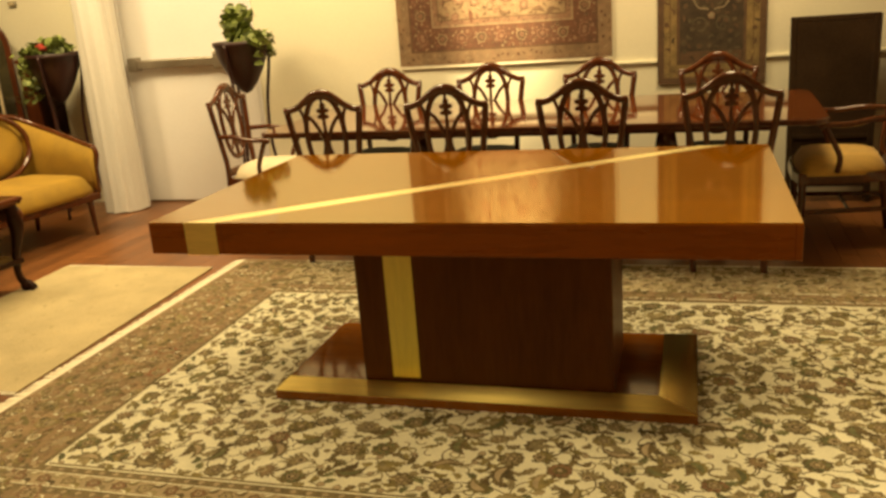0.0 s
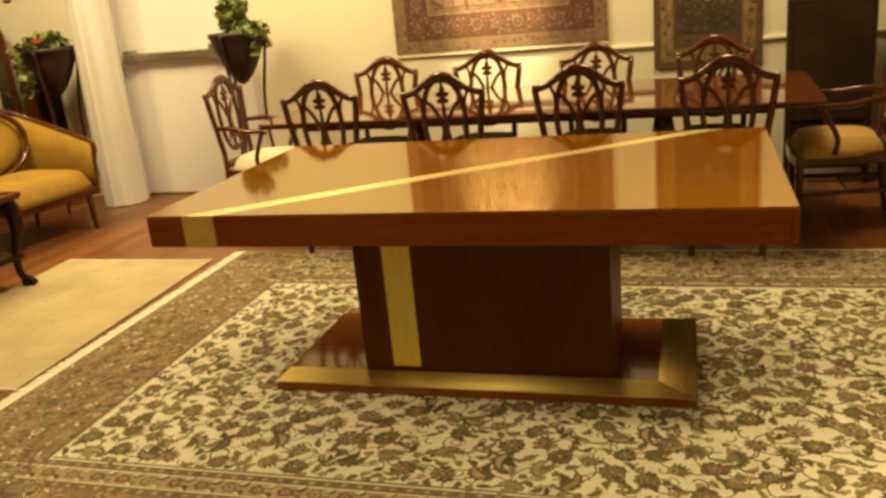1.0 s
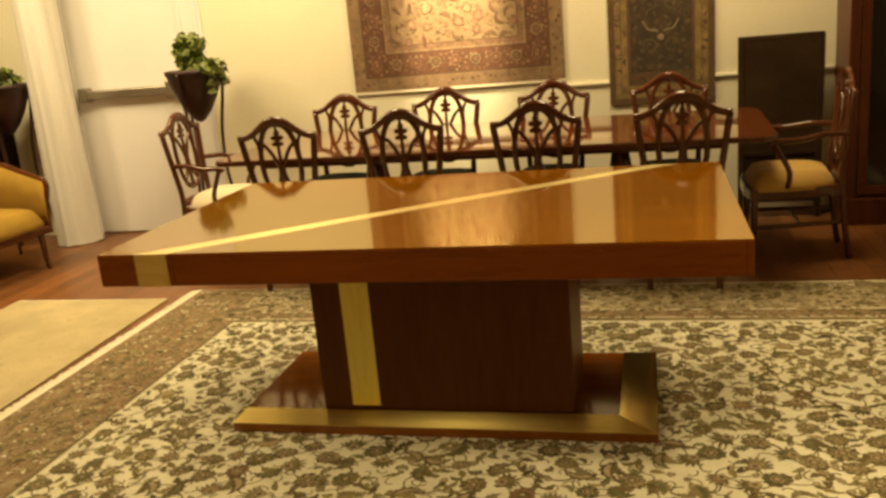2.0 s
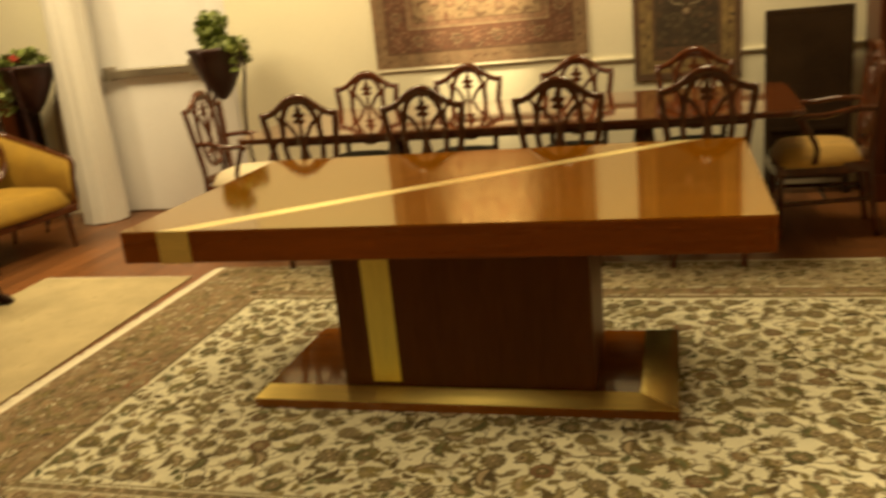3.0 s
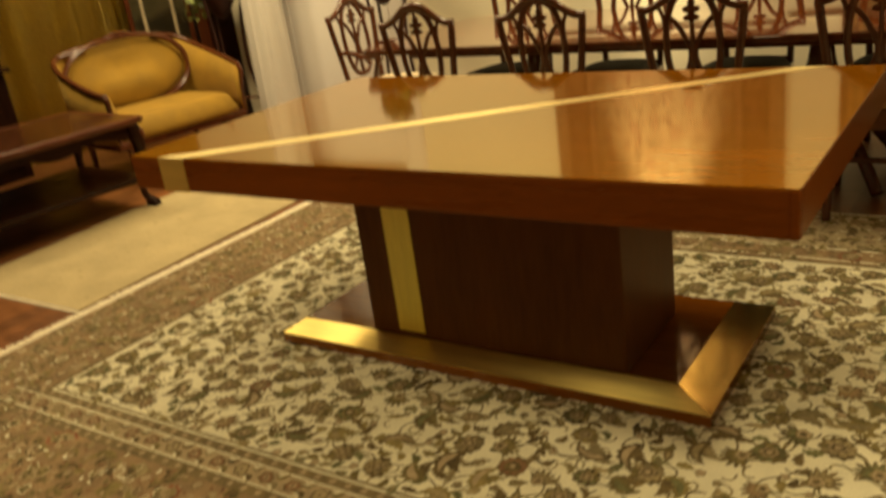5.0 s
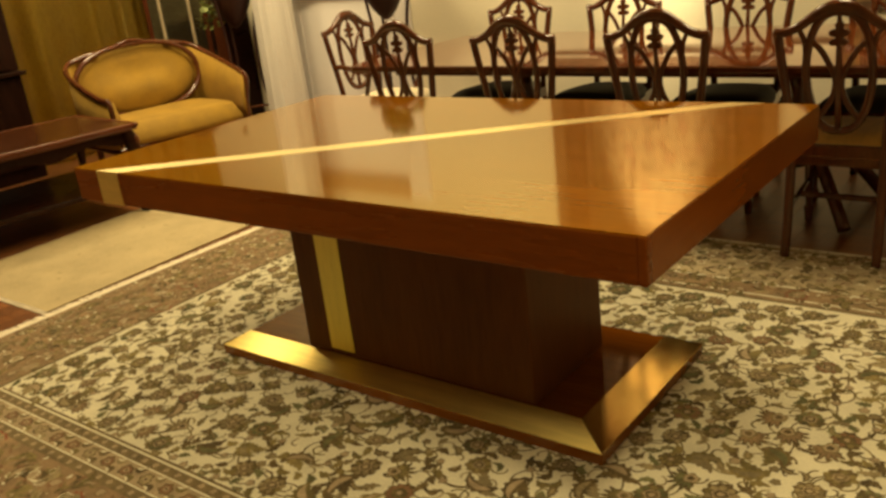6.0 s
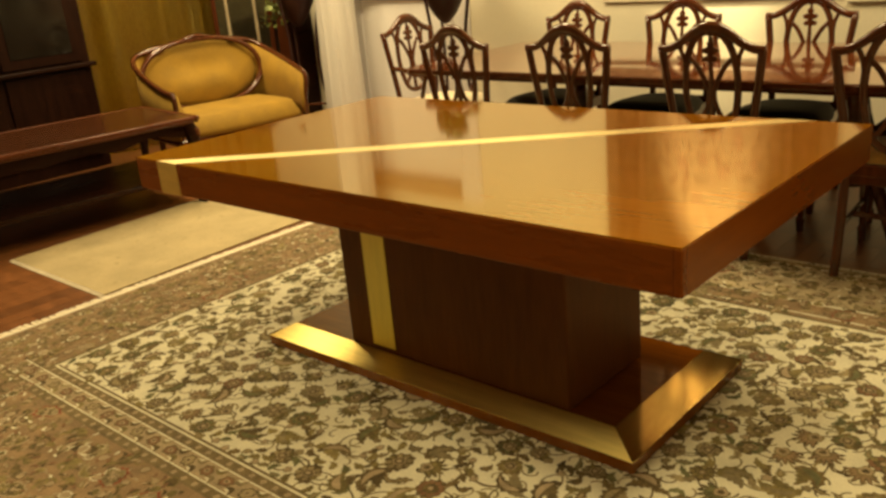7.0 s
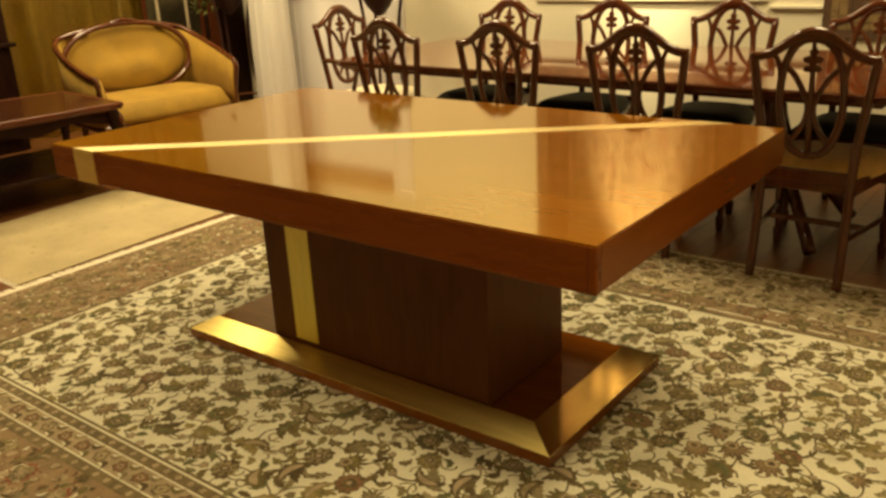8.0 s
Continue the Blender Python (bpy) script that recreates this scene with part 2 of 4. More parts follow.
def sweep(bm, pts, w, d, sides=8, closed=False, side=(0, 1, 0), taper=None):
    """A rail along pts; w across, d along the side direction; taper: a factor per point."""
    pts = [Vector(q) for q in pts]
    n = len(pts)
    rings = []
    for i, q in enumerate(pts):
        if closed:
            tan = pts[(i + 1) % n] - pts[i - 1]
        else:
            tan = pts[min(i + 1, n - 1)] - pts[max(i - 1, 0)]
        tan.normalize()
        s = Vector(side)
        s = (s - tan * s.dot(tan))
        if s.length < 1e-4:
            s = tan.orthogonal()
        s.normalize()
        u = tan.cross(s)
        k = taper[i] if taper else 1
        ring = []
        for j in range(sides):
            a = 2 * math.pi * (j + 0.5) / sides
            ca, sa = math.cos(a), math.sin(a)
            sq = 1 / max(abs(ca), abs(sa)) ** 0.55
            ring.append(bm.verts.new(q + u * (w / 2 * k * ca * sq) + s * (d / 2 * k * sa * sq)))
        rings.append(ring)
    for i in range(n if closed else n - 1):
        a, b = rings[i], rings[(i + 1) % n]
        for j in range(sides):
            bm.faces.new((a[j], a[(j + 1) % sides], b[(j + 1) % sides], b[j]))
    if not closed:
        bm.faces.new(rings[0][::-1])
        bm.faces.new(rings[-1])
    return bm


def lathe(bm, profile, center=(0, 0, 0), segs=16, sx=1.0, sy=1.0):
    """profile: (radius, z) from the bottom up."""
    c = Vector(center)
    rings = [[bm.verts.new(c + Vector((r * sx * math.cos(2 * math.pi * j / segs), r * sy * math.sin(2 * math.pi * j / segs), z))) for j in range(segs)] for r, z in profile]
    for a, b in zip(rings, rings[1:]):
        for j in range(segs):
            bm.faces.new((a[j], a[(j + 1) % segs], b[(j + 1) % segs], b[j]))
    bm.faces.new(rings[0][::-1])
    bm.faces.new(rings[-1])
    return bm


def cushion(cx, cy, z0, w, d, h, n=10, power=4.0):
    """A domed pad on a rectangle with rounded corners."""
    bm = bmesh.new()
    grid = []
    for i in range(n + 1):
        row = []
        for j in range(n + 1):
            u, v = 2 * i / n - 1, 2 * j / n - 1
            x, y = u * (1 - 0.10 * v * v * u * u), v * (1 - 0.10 * u * u * v * v)
            z = (max(0, 1 - abs(u) ** power) * max(0, 1 - abs(v) ** power)) ** 0.4
            row.append(bm.verts.new((cx + x * w / 2, cy + y * d / 2, z0 + h * (0.25 + 0.75 * z))))
        grid.append(row)
    for i in range(n):
        for j in range(n):
            bm.faces.new((grid[i][j], grid[i + 1][j], grid[i + 1][j + 1], grid[i][j + 1]))
    edge = [e for e in bm.edges if e.is_boundary]
    r = bmesh.ops.extrude_edge_only(bm, edges=edge)
    for g in r["geom"]:
        if isinstance(g, bmesh.types.BMVert):
            g.co.z = z0
    bmesh.ops.holes_fill(bm, edges=[e for e in bm.edges if e.is_boundary], sides=0)
    bmesh.ops.recalc_face_normals(bm, faces=bm.faces[:])
    return bm


# ---- the room ----
X0, X1, Y0, Y1, H = -4.0, 4.6, -4.6, 3.47, 2.95


def structure(name, bm, material, label=""):
    return tagged(part(name, bm, material, None, label), "", name.split("_")[0], "", "structure")


structure("floor", box(X0 - 0.2, X1 + 0.2, Y0 - 0.2, Y1 + 0.3, -0.12, -0.008), M_MAHOG, "polished reddish-brown wooden floor")
structure("ceiling", box(X0 - 0.2, X1 + 0.2, Y0 - 0.2, Y1 + 0.3, H, H + 0.1), M_CEIL, "plain pale ceiling")
# back wall with the door opening
DX0, DX1, DZ = -2.485, -1.56, 1.90
wall = bmesh.new()
add_box(wall, X0, DX0, Y1, Y1 + 0.16, 0, H)
add_box(wall, DX1, X1, Y1, Y1 + 0.16, 0, H)
add_box(wall, DX0, DX1, Y1, Y1 + 0.16, DZ, H)
structure("wall_north", wall, M_WALL, "cream painted wall")
structure("wall_west", box(X0 - 0.16, X0, Y0, Y1 + 0.16, 0, H), M_WALL, "cream painted wall")
structure("wall_east", box(X1, X1 + 0.16, Y0, Y1 + 0.16, 0, H), M_WALL, "cream painted wall")
structure("wall_south", box(X0, X1, Y0 - 0.16, Y0, 0, H), M_WALL, "cream painted wall")

door = thing("door_1", "closed white fire door with a grey push bar", "door", kind="structure")
part("leaf", box(DX0 + 0.008, DX1 - 0.005, Y1 - 0.006, Y1 + 0.044, 0.012, DZ - 0.005, 0.003), M_WHITE, door)
part("threshold", box(DX0, DX1, Y1 + 0.0, Y1 + 0.15, 0.0, 0.011), M_STEEL, door)
bar = part("push_bar", box(-2.36, -1.66, Y1 - 0.070, Y1 - 0.018, 1.045, 1.112, 0.010), M_STEEL, door, "grey metal push bar")
part("end_cap", box(-2.425, -2.345, Y1 - 0.08, Y1 + 0.05, 1.03, 1.135, 0.012), M_STEEL, bar)
part("end_cap", box(-1.69, -1.61, Y1 - 0.08, Y1 + 0.05, 1.02, 1.15, 0.012), M_STEEL, bar)

casing = bmesh.new()
add_box(casing, DX1, DX1 + 0.20, Y1 - 0.018, Y1, 0.0, DZ + 0.15, bevel=0.004)
add_box(casing, DX1 + 0.02, DX1 + 0.05, Y1 - 0.028, Y1 - 0.018, 0.0, DZ + 0.09, bevel=0.004)
add_box(casing, DX1 + 0.15, DX1 + 0.18, Y1 - 0.028, Y1 - 0.018, 0.0, DZ + 0.09, bevel=0.004)
add_box(casing, DX0 - 0.10, DX0 + 0.006, Y1 - 0.018, Y1 + 0.049, 0.0, DZ - 0.001, bevel=0.002)
structure("door_casing", casing, M_WHITE, "white painted door casing")
# header's darker tan stands in for the shaded band above the door
structure("door_header", box(DX0 - 0.06, DX1, Y1 - 0.03, Y1 - 0.001, DZ, DZ + 0.15, 0.005), M_HEADER, "tan painted header over the fire door")

drape = thing("white_drape", "white drape gathered in soft folds beside the fire door", "curtain")
bm = bmesh.new()
rings = []
for k in range(25):
    t = k / 24
    z = 0.006 + (H - 0.01) * t
    ring = []
    for j in range(72):
        a = 2 * math.pi * j / 72
        fold = 0.004 * math.sin(11 * a + 2.2 * t) + 0.005 * math.sin(5 * a - 3.0 * t + 1) + 0.002 * math.sin(19 * a + 5 * t)
        rad = 0.140 + 0.022 * (1 - t) ** 2.5 + fold * (1.15 - 0.5 * t) + 0.004 * math.sin(9 * t + 3 * a)
        low = 0.006 * math.sin(5 * a + 1) if k == 0 else 0
        ring.append(bm.verts.new((-2.51 + rad * math.cos(a), 3.22 + rad * math.sin(a), z + max(0, low))))
    rings.append(ring)
for a, b in zip(rings, rings[1:]):
    for j in range(72):
        bm.faces.new((a[j], a[(j + 1) % 72], b[(j + 1) % 72], b[j]))
part("cloth", bm, M_DRAPE, drape, smooth=True)
part("ceiling_hook", box(-2.535, -2.485, 3.20, 3.25, H - 0.03, H - 0.002, 0.004), M_STEEL, drape)

rail = bmesh.new()
add_box(rail, 1.215, 1.495, Y1 - 0.018, Y1, 0.895, 0.915, bevel=0.004)
add_box(rail, 2.155, 2.86, Y1 - 0.018, Y1, 0.895, 0.915, bevel=0.004)
structure("trim", rail, M_WALL, "thin cream chair rail on the wall")

# ---- rugs ----


class Weave:
    """Flat woven figures on a plane, gathered by colour."""

    def __init__(self):
        self.by, self.count = {}, 0

    def poly(self, m, pts, layer):
        v, f = self.by.setdefault(m, ([], []))
        k = len(v)
        self.count += 1
        z = layer + 0.00022 * (self.count * 0.618 % 1)
        v.extend((x, y, z) for x, y in pts)
        f.append(tuple(range(k, k + len(pts))))

    def strip(self, m, pts, w, layer):
        for i in range(len(pts) - 1):
            (x0, y0), (x1, y1) = pts[i], pts[i + 1]
            d = math.hypot(x1 - x0, y1 - y0) or 1
            nx, ny = -(y1 - y0) / d * w / 2, (x1 - x0) / d * w / 2
            self.poly(m, [(x0 - nx, y0 - ny), (x1 - nx, y1 - ny), (x1 + nx, y1 + ny), (x0 + nx, y0 + ny)], layer)

    def rect(self, m, x0, x1, y0, y1, layer):
        self.poly(m, [(x0, y0), (x1, y0), (x1, y1), (x0, y1)], layer)

    def flower(self, x, y, r, cols, layer, rng, petals=7, squash=1.0):
        a0 = rng.random() * 6.28
        ca, sa = math.cos(a0), math.sin(a0)
        for k, (m, q) in enumerate(zip(cols, (1.0, 0.80, 0.42, 0.2))):
            pts = []
            for i in range(28):
                a = 2 * math.pi * i / 28
                rr = r * q * (1 + (0.12 if k == 0 else 0.08) * math.cos(petals * a) + 0.07 * math.cos(3 * a + a0))
                px, py = rr * math.cos(a), rr * math.sin(a) * squash
                pts.append((x + px * ca - py * sa, y + px * sa + py * ca))
            self.poly(m, pts, layer + 0.0003 * k)

    def leaf(self, m, x, y, a, length, width, bend, layer, m2=None):
        for k, (mm, q) in enumerate(((m, 1.0), (m2, 0.55))):
            if mm is None:
                continue
            up, dn = [], []
            for i in range(9):
                t = i / 8
                th = a + bend * (t - 0.5)
                s = (t - 0.5) * length * (1 if k == 0 else 0.7)
                cx, cy = x + s * math.cos(a) - bend * s * s / length * math.sin(a) * 2, y + s * math.sin(a) + bend * s * s / length * math.cos(a) * 2
                w = width * q * math.sin(math.pi * t ** 0.8) / 2
                up.append((cx - w * math.sin(th), cy + w * math.cos(th)))
                dn.append((cx + w * math.sin(th), cy - w * math.cos(th)))
            self.poly(mm, up[:-1] + dn[:0:-1], layer + 0.0003 * k)

    def build(self, name, parent, base=None):
        for m, (v, f) in self.by.items():
            me = bpy.data.meshes.new(name)
            me.from_pydata(v, [], f)
            me.materials.append(m)
            ob = new(name, me)
            ob.parent = parent
            if base is not None:
                ob.matrix_local = base
            tagged(ob, kind="stuff")


def scatter(rng, x0, x1, y0, y1, gap, tries=9000):
    """Points no nearer to one another than the gap."""
    cell, pts, grid = gap, [], {}
    for _ in range(tries):
        x, y = rng.uniform(x0, x1), rng.uniform(y0, y1)
        i, j = int(x // cell), int(y // cell)
        if all((x - a) ** 2 + (y - b) ** 2 > gap * gap for di in (-1, 0, 1) for dj in (-1, 0, 1) for a, b in grid.get((i + di, j + dj), ())):
            grid.setdefault((i, j), []).append((x, y))
            pts.append((x, y))
    return pts


RX0, RX1, RY0, RY1 = -0.80, 3.32, -0.86, 1.945
FX0, FX1, FY0, FY1 = -0.325, 2.845, -0.30, 1.39
TOP = 0.012
rug = thing("oriental_rug", "large cream oriental rug with brown floral field and taupe border", "rug")
part("carpet", box(RX0, RX1, RY0, RY1, 0.0005, TOP, 0.003), M_RUG, rug)
w = Weave()
rng = random.Random(7)
L1, L2, L3 = TOP + 0.0004, TOP + 0.0009, TOP + 0.0014
# border ground, between the outer edge and the guard bands


def frame_band(weave, m, ox0, ox1, oy0, oy1, wd, layer):
    weave.rect(m, ox0, ox1, oy0, oy0 + wd, layer)
    weave.rect(m, ox0, ox1, oy1 - wd, oy1, layer)
    weave.rect(m, ox0, ox0 + wd, oy0 + wd, oy1 - wd, layer)
    weave.rect(m, ox1 - wd, ox1, oy0 + wd, oy1 - wd, layer)


GW = 0.165
gx0, gx1, gy0, gy1 = FX0 - GW, FX1 + GW, FY0 - GW, FY1 + GW
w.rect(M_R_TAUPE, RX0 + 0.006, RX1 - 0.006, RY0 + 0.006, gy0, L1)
# back border ground lighter than the taupe, for how its nap takes light
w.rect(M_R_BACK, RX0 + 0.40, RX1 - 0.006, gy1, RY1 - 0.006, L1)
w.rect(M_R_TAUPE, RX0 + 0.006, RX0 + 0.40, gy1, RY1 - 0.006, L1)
for y0, wide in ((FY1 + 0.045, 0.012), (gy1 - 0.02, 0.016), (RY1 - 0.075, 0.014), (RY1 - 0.030, 0.024)):
    w.rect(M_RUG, RX0 + 0.40, RX1 - 0.006, y0, y0 + wide, L1 + 0.0002)
w.rect(M_R_TAUPE, RX0 + 0.006, gx0, gy0, gy1, L1)
w.rect(M_R_TAUPE, gx1, RX1 - 0.006, gy0, gy1, L1)
frame_band(w, M_R_TAUPE, gx0, gx1, gy0, gy1, GW, L1 - 0.0003)
frame_band(w, M_RUG, FX0 - 0.008, FX1 + 0.008, FY0 - 0.008, FY1 + 0.008, 0.008, L1)
frame_band(w, M_R_GUARD, FX0 - 0.026, FX1 + 0.026, FY0 - 0.008, FY1 + 0.026, 0.018, L1 - 0.0002)
for m, y0, wide in ((M_R_GUARD, gy0 + 0.006, 0.036), (M_RUG, gy0 + 0.043, 0.006), (M_R_TAN, gy0 + 0.050, 0.066), (M_RUG, gy0 + 0.117, 0.006), (M_R_GUARD, gy0 + 0.124, 0.034)):
    w.rect(m, gx0 + 0.006, gx1 - 0.006, y0, y0 + wide, L1)


def along(y0, step):
    """Points along the front of the rug."""
    for a in np.arange(gx0 + 0.03, gx1 - 0.03, step):
        yield a, y0, 0.0


for row in (gy0 + 0.024, gy0 + 0.141):
    for x, y, a in along(row, 0.052):
        w.flower(x, y, 0.010, (M_R_TAN, M_R_TAN), L2, rng, 4)
for i, (x, y, a) in enumerate(along(gy0 + 0.083, 0.094)):
    w.flower(x, y, 0.027, (M_R_DARK, M_R_RUSSET if i % 3 else M_R_GREY, M_R_TAN, M_R_DARK), L2, rng, 6, 0.8)
    for s in (-1, 1):
        ca, sa = math.cos(a), math.sin(a)
        w.leaf(rng.choice((M_R_OLIVE, M_R_GREY, M_R_DARK)), x + 0.046 * ca - s * 0.016 * sa, y + 0.046 * sa + s * 0.016 * ca, a + s * 0.6, 0.045, 0.017, 0.8 * s, L2)
        w.leaf(M_RUG, x + 0.036 * ca + s * 0.024 * sa, y + 0.036 * sa - s * 0.024 * ca, a - s * 0.5, 0.026, 0.008, -0.6 * s, L2)


def fill(x0, x1, y0, y1, gap, grounds, rng, keep=lambda x, y: True, big=1.0):
    for x, y in scatter(rng, x0, x1, y0, y1, gap, 45000):
        if not keep(x, y):
            continue
        r = rng.random()
        a = rng.random() * 6.28
        if r < 0.36:
            R = gap * rng.uniform(0.36, 0.52) * big
            sq = rng.uniform(0.68, 0.95)
            w.flower(x, y, R, rng.choice(grounds), L2, rng, rng.choice((8, 10, 12)), sq)
            if R > 0.028:
                n = rng.choice((7, 8, 9))
                for k in range(n):
                    b = a + 6.283 * k / n
                    w.leaf(rng.choice((M_R_DARK, M_R_OLIVE, M_R_DARK, M_R_TAN)), x + 0.56 * R * math.cos(b) * sq, y + 0.56 * R * math.sin(b) * sq, b, R * 0.42, R * 0.2, 0.2, L3 + 0.0006)
                w.flower(x, y, R * 0.24, (M_R_DARK, M_R_TAN), L3 + 0.0006, rng, 5)
        elif r < 0.80:
            w.leaf(rng.choice((M_R_DARK, M_R_OLIVE, M_R_DARK, M_R_GREY)), x, y, a, gap * rng.uniform(0.9, 1.3), gap * rng.uniform(0.34, 0.5), rng.uniform(-0.9, 0.9), L2,
                   rng.choice((M_R_OLIVE, M_R_TAN, None)))
            w.leaf(rng.choice((M_R_DARK, M_R_OLIVE)), x + gap * 0.42 * math.cos(a + 1.6), y + gap * 0.42 * math.sin(a + 1.6), a + 0.7, gap * 0.62, gap * 0.26, 0.8, L2)
        else:
            pts = [(x + gap * 0.55 * t * math.cos(a + 4.2 * t), y + gap * 0.55 * t * math.sin(a + 4.2 * t)) for t in np.linspace(0.15, 1.0, 12)]
            w.strip(rng.choice((M_R_DARK, M_R_OLIVE)), pts, gap * 0.13, L2)
            w.flower(x, y, gap * 0.17, (M_R_DARK, M_R_TAN), L3, rng, 5)


def serrated(m, x, y, a, length, width, bend, layer, m2=None, teeth=5):
    """A toothed leaf on a bent midrib, with a paler heart."""
    def rib(t):
        q = a + bend * (t - 0.5)
        u = (t - 0.5) * length
        return x + u * math.cos(q), y + u * math.sin(q), q
    for mm, k, lift in ((m, 1.0, 0.0), (m2, 0.42, 0.0003)):
        if mm is None:
            continue
        up, dn = [], []
        for i in range(2 * teeth + 1):
            t = i / (2 * teeth)
            cx, cy, q = rib(t if k == 1 else 0.14 + 0.72 * t)
            wd = width * k * math.sin(math.pi * t ** 0.72) / 2 * ((1.22 if i % 2 else 0.72) if k == 1 else 1)
            up.append((cx - wd * math.sin(q), cy + wd * math.cos(q)))
            dn.append((cx + wd * math.sin(q), cy - wd * math.cos(q)))
        w.poly(mm, up[:-1] + dn[:0:-1], layer + lift)


def rosette(x, y, R, petal, heart):
    """A many-petalled blossom with a dark outline, seen from above."""
    sq, a0 = rng.uniform(0.78, 0.98), rng.random() * 6.28
    w.flower(x, y, R, (M_R_DARK,), L2, rng, 10, sq)
    n = rng.choice((8, 9, 10))
    for k in range(n):
        b = a0 + 6.283 * k / n
        d = R * rng.uniform(0.66, 0.76)
        w.leaf(petal if rng.random() < 0.8 else M_R_OLIVE, x + d * math.cos(b), y + d * sq * math.sin(b), b, R * 0.44, R * 0.40, 0.0, L3)
    w.flower(x, y, R * 0.46, (heart, M_R_DARK, M_R_TAN), L3 + 0.0003, rng, 6, sq)


def palmette(x, y, R, a, petal):
    """A fan of pointed petals rising from a cup."""
    for k in range(-3, 4):
        b = a + 0.36 * k
        d = R * (0.95 - 0.05 * abs(k))
        serrated(M_R_DARK, x + 0.5 * d * math.cos(b), y + 0.5 * d * math.sin(b), b, d, R * 0.34, 0.12 * k, L2, petal, 3)
    w.flower(x, y, R * 0.32, (M_R_OLIVE, M_R_TAN, M_R_DARK), L3 + 0.0006, rng, 5)


def scroll(x, y, R, a, turn):
    """A curling tendril with small leaves on it."""
    pts = [(x + R * t * math.cos(a + turn * 4.4 * t), y + R * t * math.sin(a + turn * 4.4 * t)) for t in np.linspace(0.18, 1.0, 15)]
    w.strip(M_R_DARK, pts, 0.009, L2)
    for i in (4, 7, 10, 13):
        (px, py), (qx, qy) = pts[i], pts[i + 1]
        b = math.atan2(qy - py, qx - px) + turn * (0.9 if i % 2 else -0.9)
        serrated(rng.choice((M_R_OLIVE, M_R_DARK)), px + 0.014 * math.cos(b), py + 0.014 * math.sin(b), b, rng.uniform(0.042, 0.058), 0.024, 0.5 * turn, L2, None, 3)
    w.flower(x, y, 0.012, (M_R_DARK, M_R_TAN), L3, rng, 5)


heads = []
for x, y in scatter(rng, FX0 + 0.045, FX1 - 0.045, FY0 + 0.045, FY1 - 0.045, 0.087, 30000):
    kind, a = rng.random(), rng.random() * 6.28
    if kind < 0.42:
        R = rng.uniform(0.034, 0.050)
        rosette(x, y, R, rng.choice((M_R_GREY, M_R_GREY, M_R_OLIVE, M_R_GREY, M_R_RUSSET, M_R_GREEN)), rng.choice((M_R_TAN, M_R_TAN, M_R_OLIVE)))
    elif kind < 0.60:
        R = rng.uniform(0.054, 0.070)
        palmette(x - 0.4 * R * math.cos(a), y - 0.4 * R * math.sin(a), R, a, rng.choice((M_R_GREY, M_R_OLIVE, M_R_TAUPE, M_R_GREEN)))
    elif kind < 0.84:
        R = 0.046
        turn = rng.choice((-1, 1))
        serrated(rng.choice((M_R_DARK, M_R_OLIVE)), x, y, a, rng.uniform(0.10, 0.135), rng.uniform(0.042, 0.056), 1.1 * turn, L2, rng.choice((M_R_GREY, M_R_GREEN, M_R_TAN)), 6)
        serrated(rng.choice((M_R_DARK, M_R_OLIVE, M_R_GREY)), x + 0.034 * math.cos(a + 1.5 * turn), y + 0.034 * math.sin(a + 1.5 * turn), a + 0.6 * turn, 0.078, 0.034, 0.9 * turn, L2, None, 4)
    else:
        R = 0.05
        scroll(x, y, 0.062, a, rng.choice((-1, 1)))
    heads.append((x, y, R))
# stems that run from blossom to blossom
for i, (x, y, R) in enumerate(heads):
    near = sorted((math.hypot(p - x, q - y), p, q) for j, (p, q, _) in enumerate(heads) if j != i and abs(p - x) < 0.2 and abs(q - y) < 0.2)[:2]
    for d, p, q in near:
        bow = rng.choice((-1, 1)) * rng.uniform(0.5, 1.3)
        w.strip(M_R_DARK if rng.random() < 0.6 else M_R_OLIVE, [(x + (p - x) * t - (q - y) * bow * t * (1 - t), y + (q - y) * t + (p - x) * bow * t * (1 - t)) for t in np.linspace(0, 1, 10)], 0.0050, L1 + 0.0001)
# fine tendrils that curl through the ground
for x, y in scatter(rng, FX0 + 0.03, FX1 - 0.03, FY0 + 0.03, FY1 - 0.03, 0.058, 30000):
    a, turn, R = rng.random() * 6.28, rng.choice((-1, 1)), rng.uniform(0.026, 0.042)
    w.strip(rng.choice((M_R_GREY, M_R_OLIVE, M_R_OLIVE, M_R_DARK)), [(x + R * t * math.cos(a + turn * 3.6 * t), y + R * t * math.sin(a + turn * 3.6 * t)) for t in np.linspace(0.2, 1.0, 10)], 0.0055, L1 + 0.0002)
# small leaves and buds in the ground between them
for x, y in scatter(rng, FX0 + 0.012, FX1 - 0.012, FY0 + 0.012, FY1 - 0.012, 0.031, 60000):
    if any((x - p) ** 2 + (y - q) ** 2 < (R + 0.006) ** 2 for p, q, R in heads):
        continue
    if rng.random() < 0.75:
        serrated(rng.choice((M_R_DARK, M_R_OLIVE, M_R_OLIVE, M_R_GREY, M_R_GREEN)), x, y, rng.random() * 6.28, rng.uniform(0.040, 0.066), rng.uniform(0.018, 0.029), rng.uniform(-1.5, 1.5), L2, rng.choice((None, None, M_R_GREY)), 4)
    else:
        w.flower(x, y, rng.uniform(0.010, 0.016), (M_R_DARK, rng.choice((M_R_TAN, M_R_GREY))), L2, rng, 5)
inside = lambda x, y: not (FX0 - 0.03 < x < FX1 + 0.03 and gy0 < y < FY1 + 0.03)
